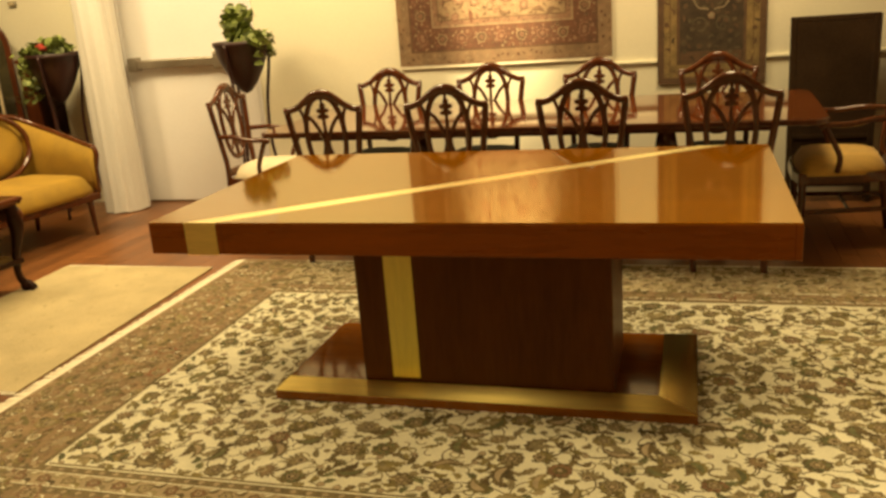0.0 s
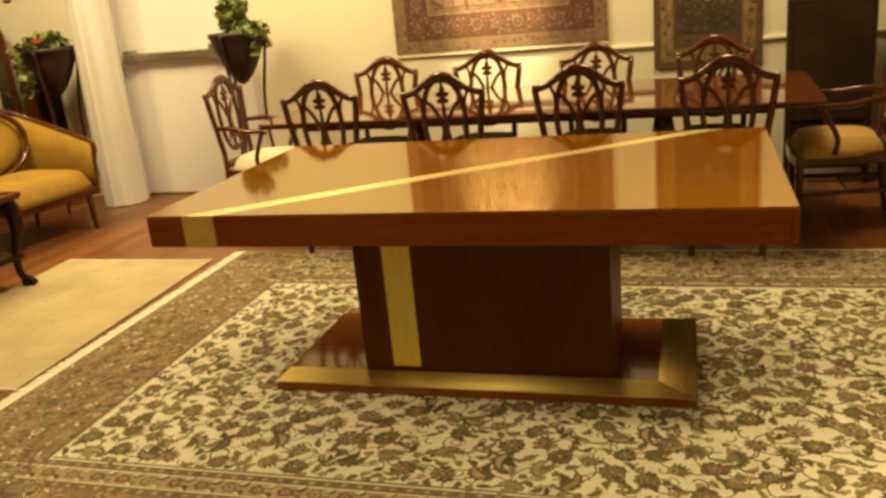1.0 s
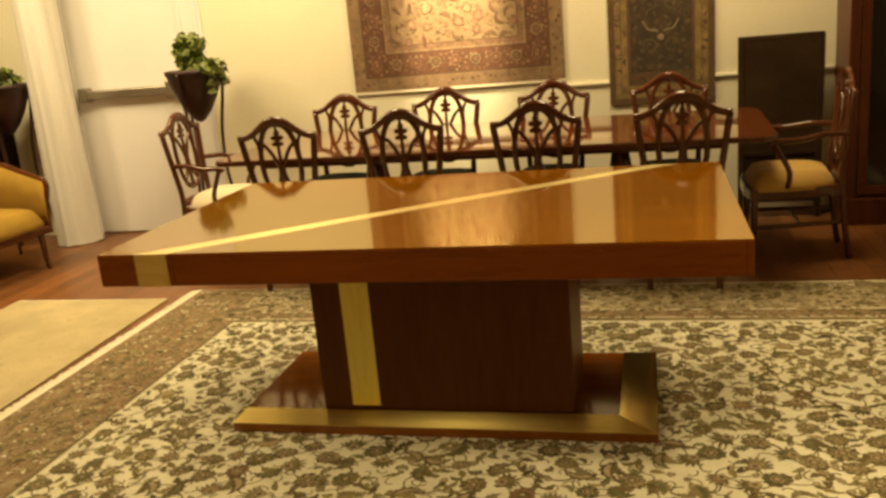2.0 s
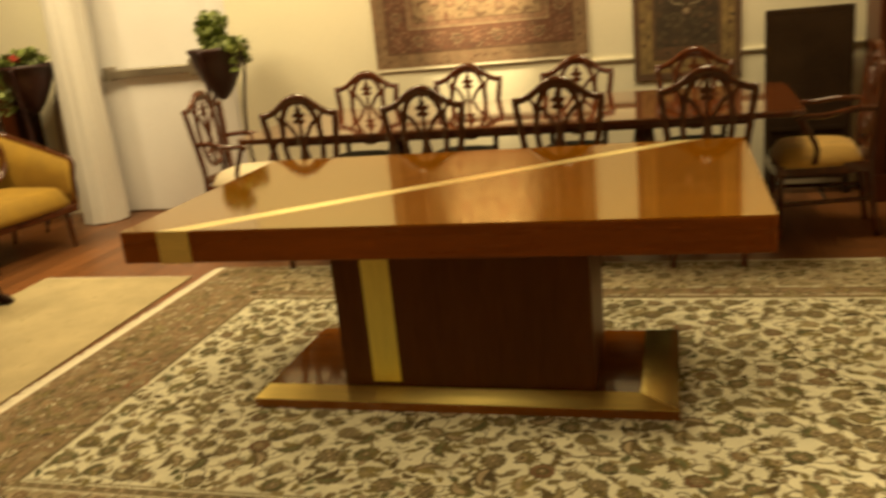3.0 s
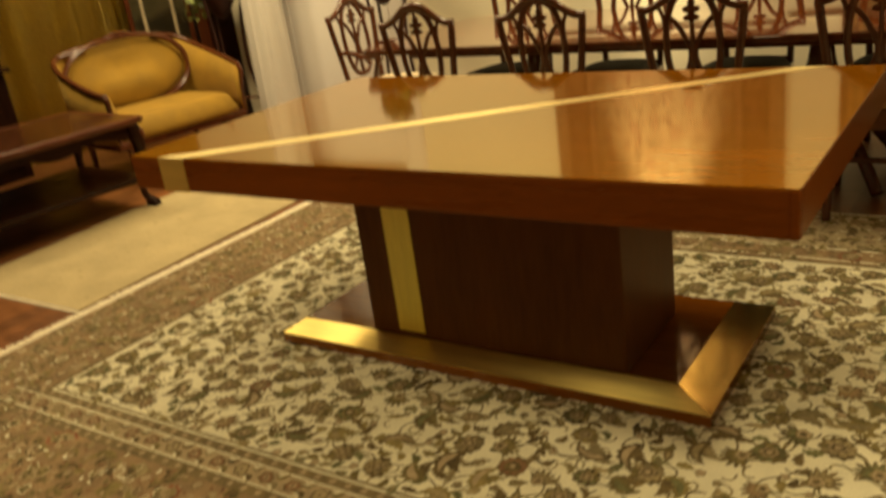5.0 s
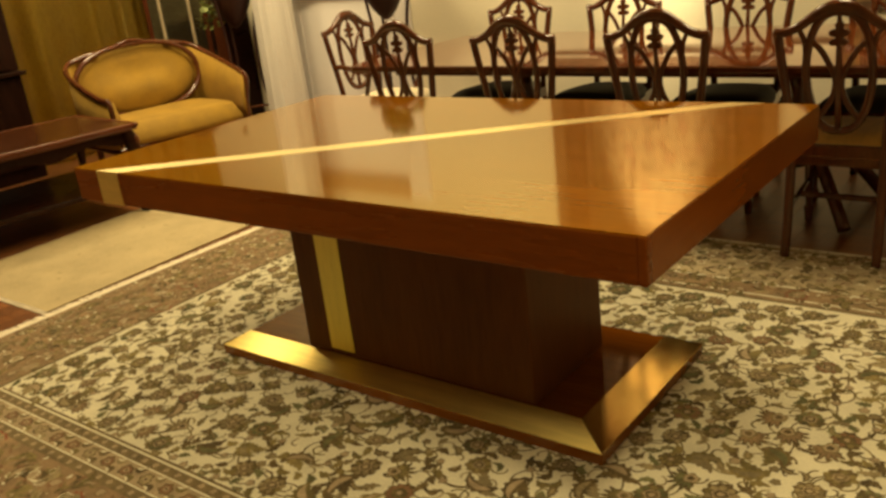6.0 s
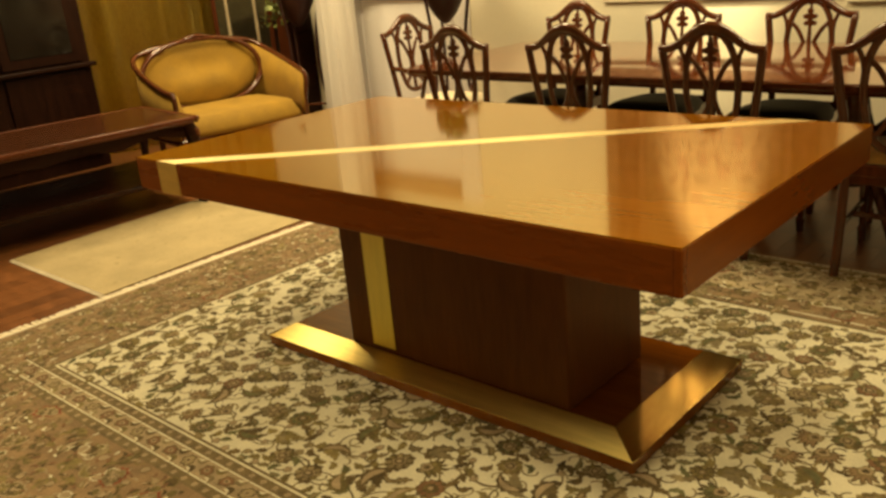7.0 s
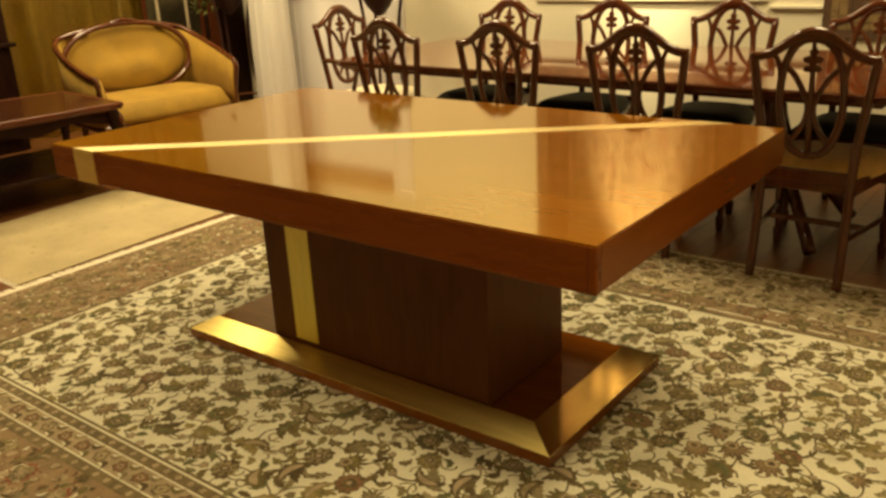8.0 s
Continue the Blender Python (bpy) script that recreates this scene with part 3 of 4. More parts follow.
G2 = ((M_R_OLIVE, M_R_GREY), (M_R_DARK, M_R_GREY), (M_R_RED, M_R_GREY, M_R_TAN), (M_R_RUSSET, M_R_TAN), (M_R_TAN, M_R_OLIVE))
fill(RX0 + 0.05, RX1 - 0.05, RY0 + 0.05, RY1 - 0.05, 0.085, G2, rng, inside, 1.15)
fill(RX0 + 0.04, RX1 - 0.04, RY0 + 0.04, RY1 - 0.04, 0.042, ((M_R_TAN, M_R_OLIVE), (M_RUG, M_R_OLIVE), (M_R_DARK, M_R_TAN), (M_R_OLIVE, M_R_DARK), (M_R_RUSSET, M_R_TAN), (M_RUG, M_R_TAN)), rng, inside, 1.1)
for x, y in scatter(rng, RX0 + 0.02, RX1 - 0.02, RY0 + 0.02, RY1 - 0.02, 0.030, 60000):
    if inside(x, y):
        w.leaf(rng.choice((M_RUG, M_R_DARK, M_R_OLIVE, M_R_RUSSET, M_R_TAN, M_R_RUSSET, M_R_OLIVE, M_R_TAN, M_R_TAN)), x, y, rng.random() * 6.28, rng.uniform(0.018, 0.034), rng.uniform(0.007, 0.012), rng.uniform(-0.8, 0.8), L3 + 0.0012)
w.build("woven_pattern", rug)
fr = bmesh.new()
for k in range(330):
    y = RY0 + (k + 0.5) * (RY1 - RY0) / 330
    for x, s in ((RX0, -1), (RX1, 1)):
        dx, dy = rng.uniform(0.055, 0.072), rng.uniform(-0.008, 0.008)
        sweep(fr, [(x - s * 0.004, y, 0.009), (x + s * dx * 0.5, y + dy * 0.4, 0.006), (x + s * dx, y + dy, 0.004)], 0.010, 0.006, 4, side=(0, 0, 1))
tagged(part("fringe", fr, M_FRINGE, rug, "off-white knotted cotton fringe"), kind="stuff")

small = thing("pale_rug", "pale gold low-pile rug lying beside the oriental rug", "rug")
part("carpet", prism([(-1.848, 0.178), (-0.880, 0.178), (-0.935, 1.788), (-1.925, 1.782)], 0.0005, 0.009, 0.003), M_TANRUG, small)
faint = Weave()
for x, y in scatter(rng, -1.84, -0.96, 0.26, 1.72, 0.075, 6000):
    if rng.random() < 0.5:
        faint.flower(x, y, rng.uniform(0.016, 0.030), (M_TANRUG2, M_TANRUG), 0.0094, rng, 6, 0.8)
    else:
        faint.leaf(M_TANRUG2, x, y, rng.random() * 6.28, rng.uniform(0.05, 0.09), rng.uniform(0.012, 0.022), rng.uniform(-0.9, 0.9), 0.0094)
faint.build("woven_pattern", small)
fr = bmesh.new()
for k in range(70):
    for x, y, s in ((-1.848 + (k + 0.5) * 0.968 / 70, 0.178, -1), (-1.925 + (k + 0.5) * 0.99 / 70, 1.784, 1)):
        sweep(fr, [(x, y - s * 0.003, 0.006), (x + rng.uniform(-.004, .004), y + s * 0.022, 0.003)], 0.009, 0.005, 4, side=(0, 0, 1))
tagged(part("fringe", fr, M_FRINGE, small), kind="stuff")

# ---- the large table ----
TL, TW, TZ0, TZ1 = 2.006, 1.178, 0.653, 0.760
S0, S1, D0, D1 = 0.135, 0.249, 1.745, 1.850
hero = thing("conference_table", "lacquered walnut pedestal table with diagonal brass inlay on the rug", "table")
part("tabletop", box(0, TL, 0, TW, TZ0, TZ1 - 0.003, 0.004), M_EDGE, hero, "glossy reddish walnut slab")
for q in (S1 + 0.018, TL - 0.020):
    part("joint", box(q, q + 0.0022, -0.0004, 0.002, TZ0 + 0.002, TZ1 - 0.004), M_MAHOG, hero, "fine dark joint in the edge")
part("joint", box(TL - 0.002, TL + 0.0004, 0.018, 0.0202, TZ0 + 0.002, TZ1 - 0.004), M_MAHOG, hero, "fine dark joint in the edge")
part("side_edge", box(TL - 0.006, TL + 0.0003, 0.0205, TW - 0.004, TZ0 + 0.003, TZ1 - 0.0042), M_EDGE_SIDE, hero, "orange-brown veneered side edge")
# veneered sheets on either side of the inlay
sheet = 0.0035
e = 0.0015
part("veneer", prism([(e, e), (S0, e), (D0, TW - e), (e, TW - e)], TZ1 - sheet, TZ1), M_VENEER, hero, "mirror-glossy orange-brown veneer")
part("veneer", prism([(S1, e), (TL - e, e), (TL - e, TW - e), (D1, TW - e)], TZ1 - sheet, TZ1), M_VENEER, hero, "mirror-glossy orange-brown veneer")
inlay = part("inlay", prism([(S0, -0.001), (S1, -0.001), (D1, TW + 0.001), (D0, TW + 0.001)], TZ1 - sheet, TZ1 + 0.0004), M_BRASS_POL, hero, "diagonal brass inlay")
part("edge_strip", box(S0, S1, -0.0015, 0.004, TZ0 - 0.001, TZ1 - 0.0005), M_BRASS, inlay, "brass strip across the edge")
part("edge_strip", box(D0, D1, TW - 0.004, TW + 0.0015, TZ0 - 0.001, TZ1 - 0.0005), M_BRASS, inlay)
PX0, PX1, PY0, PY1, PZ = 0.237, 1.746, 0.254, 0.940, 0.046
part("base_plate", box(PX0, PX1, PY0, PY1, TOP, PZ, 0.003), M_VENEER_DARK, hero, "dark lacquered walnut base")
BW = 0.128
part("brass_band", prism([(PX0 + 0.001, PY0 + 0.001), (PX1 - 0.001, PY0 + 0.001), (PX1 - BW, PY0 + BW), (PX0 + 0.001, PY0 + BW)], PZ - 0.002, PZ + 0.0015), M_BRASS, hero, "brushed brass band along the base")
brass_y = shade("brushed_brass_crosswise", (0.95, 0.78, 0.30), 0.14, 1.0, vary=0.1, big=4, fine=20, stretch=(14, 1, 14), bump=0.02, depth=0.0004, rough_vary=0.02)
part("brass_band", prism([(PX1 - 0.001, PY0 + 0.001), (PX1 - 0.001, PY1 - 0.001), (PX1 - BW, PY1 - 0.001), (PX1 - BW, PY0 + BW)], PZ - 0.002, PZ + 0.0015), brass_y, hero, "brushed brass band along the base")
CX0, CX1, CY0, CY1 = 0.548, 1.468, 0.386, 0.805
part("pedestal", box(CX0, CX1, CY0, CY1, PZ, TZ0, 0.006), M_PEDESTAL, hero, "dark lacquered walnut pedestal")
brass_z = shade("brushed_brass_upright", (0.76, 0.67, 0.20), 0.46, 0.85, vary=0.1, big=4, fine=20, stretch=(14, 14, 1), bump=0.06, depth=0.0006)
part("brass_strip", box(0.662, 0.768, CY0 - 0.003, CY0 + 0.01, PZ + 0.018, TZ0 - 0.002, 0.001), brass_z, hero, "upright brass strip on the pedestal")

# ---- dining chairs ----


def mirror(pts):
    return [(-x, y, z) for x, y, z in pts]


def dining_chair(name, label, arms=False, fabric=M_SEAT, seat_label="padded gold fabric seat"):
    """Its back stands on y = 0, its seat reaches to +y."""
    ch = thing(name, label, "chair", "chairs round the dining table")
    rake = lambda z: 0.0 if z < 0.45 else -0.05 * (z - 0.45) / 0.5
    P = lambda x, z: (x, rake(z), z)
    for s in (-1, 1):
        bm = bmesh.new()
        sweep(bm, curve_through([(s * 0.165, -0.05, 0.0), (s * 0.163, -0.02, 0.2), (s * 0.163, 0.0, 0.44), P(s * 0.172, 0.58), P(s * 0.195, 0.74), P(s * 0.212, 0.868)], 4), 0.034, 0.032)
        part("back_post", bm, M_MAHOG, ch, smooth=True)
    bm = bmesh.new()
    c = [(-0.224, 0.872), (-0.185, 0.872), (-0.135, 0.892), (-0.088, 0.925), (-0.045, 0.950), (0, 0.958)]
    c = c + [(-x, z) for x, z in c[-2::-1]]
    pts = curve_through([P(x, z) for x, z in c], 4)
    sweep(bm, pts, 0.034, 0.030, taper=[1 + 0.45 * math.exp(-(q.x / 0.07) ** 2) for q in pts])
    part("crest_rail", bm, M_MAHOG, ch, "serpentine carved crest rail", smooth=True)
    bm = bmesh.new()
    turns = [2 * math.pi * (k + 0.5) / 32 for k in range(32)]
    hoop = [P(0.112 * math.copysign(abs(math.sin(a)) ** 0.78, math.sin(a)), 0.725 + 0.215 * math.cos(a)) for a in turns]
    sweep(bm, hoop, 0.029, 0.024, closed=True)
    splat = part("splat", bm, M_MAHOG, ch, "pierced oval splat", smooth=True)
    for s in (-1, 1):
        bm = bmesh.new()
        sweep(bm, curve_through([P(s * 0.100, 0.845), P(s * 0.060, 0.805), P(s * 0.025, 0.740), P(s * 0.010, 0.690), P(s * 0.022, 0.630), P(s * 0.055, 0.575), P(s * 0.078, 0.560)], 4), 0.021, 0.019)
        part("bar", bm, M_MAHOG, splat, smooth=True)
        bm = bmesh.new()
        sweep(bm, curve_through([P(s * 0.138, 0.885), P(s * 0.118, 0.840), P(s * 0.112, 0.780)], 4), 0.018, 0.017)
        part("spandrel", bm, M_MAHOG, splat, smooth=True)
    bm = bmesh.new()
    sweep(bm, [P(0, 0.935), P(0, 0.80), P(0, 0.68), P(0, 0.515)], 0.018, 0.018, taper=[0.8, 1, 1.5, 1.2])
    part("bar", bm, M_MAHOG, splat, smooth=True)
    half = [(0.0, 0.800), (0.008, 0.822), (0.026, 0.822), (0.034, 0.834), (0.022, 0.846), (0.012, 0.846), (0.012, 0.852), (0.030, 0.856), (0.037, 0.870), (0.022, 0.880), (0.011, 0.878), (0.016, 0.895), (0.0, 0.915)]
    bm = prism(half + [(-x, z) for x, z in half[-2:0:-1]], -0.009, 0.009, 0.003)
    bmesh.ops.rotate(bm, verts=bm.verts[:], cent=(0, 0, 0), matrix=Matrix.Rotation(radians(90), 3, "X"))
    bmesh.ops.translate(bm, verts=bm.verts[:], vec=(0, rake(0.85), 0))
    part("plume", bm, M_MAHOG, splat, "carved feather plume", smooth=True)
    part("back_rail", box(-0.165, 0.165, -0.012, 0.014, 0.405, 0.455, 0.006), M_MAHOG, ch)
    # seat frame, wider at the front
    part("seat_frame", prism([(-0.18, 0.0), (0.18, 0.0), (0.245, 0.45), (0.12, 0.475), (-0.12, 0.475), (-0.245, 0.45)], 0.370 - (0.03 if arms else 0), 0.428 - (0.03 if arms else 0), 0.006), M_MAHOG, ch)
    low = 0.03 if arms else 0.0
    pad = cushion(0, 0.235, 0.412 - low, 0.44, 0.44, 0.105 if arms else 0.068)
    for v in pad.verts:
        v.co.x *= 0.82 + 0.40 * (v.co.y - 0.01) / 0.45
    part("seat", pad, fabric, ch, seat_label, smooth=True)
    for s in (-1, 1):
        bm = bmesh.new()
        sweep(bm, [(s * 0.218, 0.43, 0.39), (s * 0.216, 0.43, 0.2), (s * 0.214, 0.432, 0.07), (s * 0.214, 0.432, 0.06), (s * 0.214, 0.432, 0.0)], 0.042, 0.042, taper=[1, 0.85, 0.62, 0.95, 0.7])
        part("front_leg", bm, M_MAHOG, ch)
        bm = bmesh.new()
        sweep(bm, [(s * 0.163, -0.02, 0.20), (s * 0.216, 0.43, 0.185)], 0.018, 0.024, side=(0, 0, 1))
        part("stretcher", bm, M_MAHOG, ch)
    bm = bmesh.new()
    sweep(bm, [(-0.188, 0.20, 0.192), (0.188, 0.20, 0.192)], 0.018, 0.024, side=(0, 0, 1))
    part("stretcher", bm, M_MAHOG, ch)
    if arms:
        for s in (-1, 1):
            bm = bmesh.new()
            sweep(bm, curve_through([P(s * 0.188, 0.665), (s * 0.215, 0.10, 0.668), (s * 0.250, 0.22, 0.650), (s * 0.262, 0.335, 0.650), (s * 0.262, 0.365, 0.635)], 5), 0.026, 0.030, side=(0, 0, 1))
            arm = part("arm", bm, M_MAHOG, ch, smooth=True)
            bm = bmesh.new()
            sweep(bm, curve_through([(s * 0.260, 0.335, 0.645), (s * 0.248, 0.30, 0.57), (s * 0.232, 0.26, 0.48), (s * 0.232, 0.27, 0.40)], 5), 0.026, 0.028)
            part("arm_post", bm, M_MAHOG, arm, smooth=True)
    return ch


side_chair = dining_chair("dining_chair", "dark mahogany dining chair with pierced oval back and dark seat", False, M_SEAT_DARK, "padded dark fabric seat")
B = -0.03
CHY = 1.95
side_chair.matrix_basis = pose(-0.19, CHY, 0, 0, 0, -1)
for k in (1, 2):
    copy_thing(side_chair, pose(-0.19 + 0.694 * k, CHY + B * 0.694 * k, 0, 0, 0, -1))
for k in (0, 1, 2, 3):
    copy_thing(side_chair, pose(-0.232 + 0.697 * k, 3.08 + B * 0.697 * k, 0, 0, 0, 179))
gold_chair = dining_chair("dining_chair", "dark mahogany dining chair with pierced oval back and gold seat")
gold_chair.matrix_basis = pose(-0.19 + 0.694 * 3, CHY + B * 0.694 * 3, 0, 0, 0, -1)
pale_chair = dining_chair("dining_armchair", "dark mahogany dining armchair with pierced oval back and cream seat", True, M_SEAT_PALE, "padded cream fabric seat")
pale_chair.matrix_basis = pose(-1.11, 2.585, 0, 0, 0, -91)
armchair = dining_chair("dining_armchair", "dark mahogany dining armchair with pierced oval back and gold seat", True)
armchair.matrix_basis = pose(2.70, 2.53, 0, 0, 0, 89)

# ---- dining table ----
dt = thing("dining_table", "long polished mahogany dining table on two pedestals", "table", at=pose(0.86, 2.50, 0, 0, 0, -1.7))


def rounded(hx, hy, r, n=6):
    out = []
    for cx, cy, a0 in ((hx - r, hy - r, 0), (-hx + r, hy - r, 90), (-hx + r, -hy + r, 180), (hx - r, -hy + r, 270)):
        for k in range(n + 1):
            a = radians(a0 + 90 * k / n)
            out.append((cx + r * math.cos(a), cy + r * math.sin(a)))
    return out


slab = part("tabletop", prism(rounded(1.49, 0.57, 0.09), 0.712, 0.740, 0.006), M_MAHOG, dt, "dark moulded mahogany edge")
part("veneer", prism(rounded(1.481, 0.561, 0.085), 0.7395, 0.7425), M_TABLE, slab, "polished reddish mahogany veneer")
part("apron", box(-1.25, 1.25, -0.42, 0.42, 0.668, 0.712, 0.004), M_MAHOG, dt)
for px in (-0.72, 0.72):
    bm = bmesh.new()
    lathe(bm, [(0.05, 0.20), (0.075, 0.26), (0.055, 0.34), (0.085, 0.44), (0.06, 0.54), (0.05, 0.60), (0.13, 0.665)], (px, 0, 0), 16)
    ped = part("pedestal", bm, M_MAHOG, dt, smooth=True)
    for a in (45, 135, 225, 315):
        ca, sa = math.cos(radians(a)), math.sin(radians(a))
        bm = bmesh.new()
        sweep(bm, curve_through([(px + 0.03 * ca, 0.03 * sa, 0.30), (px + 0.16 * ca, 0.16 * sa, 0.30), (px + 0.32 * ca, 0.32 * sa, 0.14), (px + 0.42 * ca, 0.42 * sa, 0.02)], 5), 0.05, 0.06, side=(0, 0, 1))
        part("leg", bm, M_MAHOG, ped, smooth=True)

# ---- hangings on the wall ----


def hanging(name, label, x0, x1, z0, z1, ground):
    ob = thing(name, label, "tapestry", at=pose((x0 + x1) / 2, Y1 - 0.004, (z0 + z1) / 2, 90, 0, 0))
    hx, hz = (x1 - x0) / 2, (z1 - z0) / 2
    part("cloth", box(-hx, hx, -hz, hz, 0.0, 0.012, 0.003), ground, ob)
    return ob, hx, hz


def strew(weave, r, hx, hz, inset, wide, gap, cols, layer, size=0.42):
    """Small woven flowers and leaves in a band at that inset (wide 0: all that lies within)."""
    for x, y in scatter(r, -hx + inset, hx - inset, -hz + inset, hz - inset, gap, 14000):
        if wide and abs(x) < hx - inset - wide and abs(y) < hz - inset - wide:
            continue
        if r.random() < 0.55:
            weave.flower(x, y, gap * size * r.uniform(0.8, 1.2), r.choice(cols), layer, r, 6, 0.85)
        else:
            weave.leaf(r.choice(cols)[0], x, y, r.random() * 6.28, gap * 1.1, gap * 0.34, r.uniform(-1, 1), layer)


M_T_OUTER = shade("tapestry_outer_border", (0.235, 0.150, 0.085), 0.95, vary=0.3, big=14, fine=160, bump=0.4)
M_T_FIELD = shade("tapestry_field", (0.27, 0.185, 0.105), 0.95, vary=0.3, big=14, fine=160, bump=0.4)
M_T_FIELD2 = shade("tapestry_field_figures", (0.145, 0.086, 0.047), 0.95, vary=0.35, big=20, fine=160, bump=0.4)
M_T_RED = shade("tapestry_red", (0.135, 0.060, 0.034), 0.95, vary=0.35, big=20, fine=160, bump=0.4)
M_T_ROSE = shade("tapestry_rose", (0.235, 0.132, 0.080), 0.95, vary=0.3, big=20, fine=160, bump=0.4)
M_T_BROWN = shade("tapestry_brown", (0.115, 0.064, 0.034), 0.95, vary=0.35, big=20, fine=160, bump=0.4)
M_T_TAN = shade("tapestry_tan", (0.28, 0.20, 0.118), 0.95, vary=0.3, big=20, fine=160, bump=0.4)
M_T_DARK = shade("tapestry_dark", (0.060, 0.041, 0.024), 0.95, vary=0.5, big=12, fine=120, bump=0.4)
M_T_GOLD = shade("tapestry_dull_gold", (0.225, 0.155, 0.062), 0.95, vary=0.45, big=14, fine=120, bump=0.4)
M_T_SILK = shade("tapestry_silk", (0.27, 0.215, 0.135), 0.7, vary=0.4, big=16, fine=120, bump=0.4)
M_T_GREEN = shade("tapestry_grey_green", (0.105, 0.082, 0.046), 0.95, vary=0.5, big=14, fine=120, bump=0.4)

wr, hx, hz = hanging("wall_rug", "faded red and tan oriental rug hung on the cream wall", -0.252, 1.210, 0.955, 2.45, M_T_FIELD)
t1 = Weave()
r1 = random.Random(3)
frame_band(t1, M_T_OUTER, -hx, hx, -hz, hz, 0.088, 0.0126)
frame_band(t1, M_T_BROWN, -hx + 0.088, hx - 0.088, -hz + 0.088, hz - 0.088, 0.010, 0.0126)
frame_band(t1, M_T_RED, -hx + 0.098, hx - 0.098, -hz + 0.098, hz - 0.098, 0.150, 0.0126)
frame_band(t1, M_T_TAN, -hx + 0.248, hx - 0.248, -hz + 0.248, hz - 0.248, 0.012, 0.0126)
frame_band(t1, M_T_ROSE, -hx + 0.260, hx - 0.260, -hz + 0.260, hz - 0.260, 0.030, 0.0126)
frame_band(t1, M_T_FIELD2, -hx + 0.290, hx - 0.290, -hz + 0.290, hz - 0.290, 0.010, 0.0126)
strew(t1, r1, hx, hz, 0.012, 0.064, 0.030, ((M_T_BROWN, M_T_OUTER), (M_T_TAN, M_T_OUTER), (M_T_ROSE, M_T_BROWN)), 0.0130)
# a scrolling border: large rosettes between crowded leaves
for k in range(-4, 5):
    for sy in (-1, 1):
        cols = (M_T_TAN, M_T_BROWN, M_T_ROSE, M_T_RED) if k % 2 else (M_T_ROSE, M_T_RED, M_T_ROSE)
        t1.flower(k * 0.138, sy * (hz - 0.173), 0.036, cols, 0.0140, r1, 9)
        t1.flower(sy * (hx - 0.173), k * 0.138, 0.036, cols, 0.0140, r1, 9)
strew(t1, r1, hx, hz, 0.108, 0.130, 0.026, ((M_T_TAN, M_T_ROSE), (M_T_ROSE, M_T_RED), (M_T_BROWN, M_T_ROSE), (M_T_TAN, M_T_BROWN), (M_T_FIELD2, M_T_TAN)), 0.0132)
strew(t1, r1, hx, hz, 0.262, 0.026, 0.022, ((M_T_BROWN, M_T_ROSE), (M_T_TAN, M_T_FIELD2)), 0.0132)
strew(t1, r1, hx, hz, 0.31, 0, 0.034, ((M_T_FIELD2, M_T_FIELD), (M_T_TAN, M_T_FIELD2), (M_T_ROSE, M_T_FIELD), (M_T_FIELD2, M_T_ROSE)), 0.0132)
strew(t1, r1, hx, hz, 0.31, 0, 0.085, ((M_T_FIELD2, M_T_ROSE, M_T_TAN), (M_T_BROWN, M_T_TAN), (M_T_RED, M_T_ROSE)), 0.0136)
t1.build("woven_pattern", wr)
hem = part("hem", box(-hx, hx, -hz - 0.022, -hz, -0.001, 0.012, 0.004), M_FRINGE, wr, "white fringe along the lower hem")

tp, hx, hz = hanging("wall_tapestry", "dark pictorial tapestry with a dull gold border hung on the wall", 1.497, 2.153, 0.755, 2.35, M_T_DARK)
t2 = Weave()
r2 = random.Random(5)
frame_band(t2, M_T_BROWN, -hx, hx, -hz, hz, 0.040, 0.0126)
frame_band(t2, M_T_GOLD, -hx + 0.040, hx - 0.040, -hz + 0.040, hz - 0.040, 0.078, 0.0126)
frame_band(t2, M_T_BROWN, -hx + 0.118, hx - 0.118, -hz + 0.118, hz - 0.118, 0.018, 0.0126)
frame_band(t2, M_T_BROWN, -hx + 0.074, hx - 0.074, -hz + 0.074, hz - 0.074, 0.006, 0.0129)
t2.rect(M_T_BROWN, -hx + 0.142, hx - 0.142, -hz + 0.142, -hz + 0.20, 0.0126)
strew(t2, r2, hx, hz, 0.050, 0.05, 0.045, ((M_T_BROWN, M_T_GOLD), (M_T_GOLD, M_T_BROWN), (M_T_DARK, M_T_GOLD)), 0.0132)
strew(t2, r2, hx, hz, 0.16, 0, 0.042, ((M_T_GREEN, M_T_DARK), (M_T_GREEN, M_T_BROWN), (M_T_DARK, M_T_GREEN), (M_T_BROWN, M_T_GREEN)), 0.0132)
for z, span in ((-0.36, 0.11), (-0.10, 0.15), (0.28, 0.15), (0.58, 0.12)):
    for sx in (-1, 1):
        t2.strip(M_T_SILK, [(sx * span * q, z + 0.09 * q * q + 0.015 * math.sin(6 * q)) for q in np.linspace(0.15, 1.0, 10)], 0.009, 0.0142)
        t2.strip(M_T_GREEN, [(sx * (0.07 + 0.04 * math.cos(a)), z - 0.07 + 0.04 * math.sin(a)) for a in np.linspace(0, 5, 14)], 0.010, 0.0142)
    t2.flower(0, z - 0.02, 0.022, (M_T_ROSE, M_T_SILK), 0.0144, r2, 5)
t2.build("woven_pattern", tp)

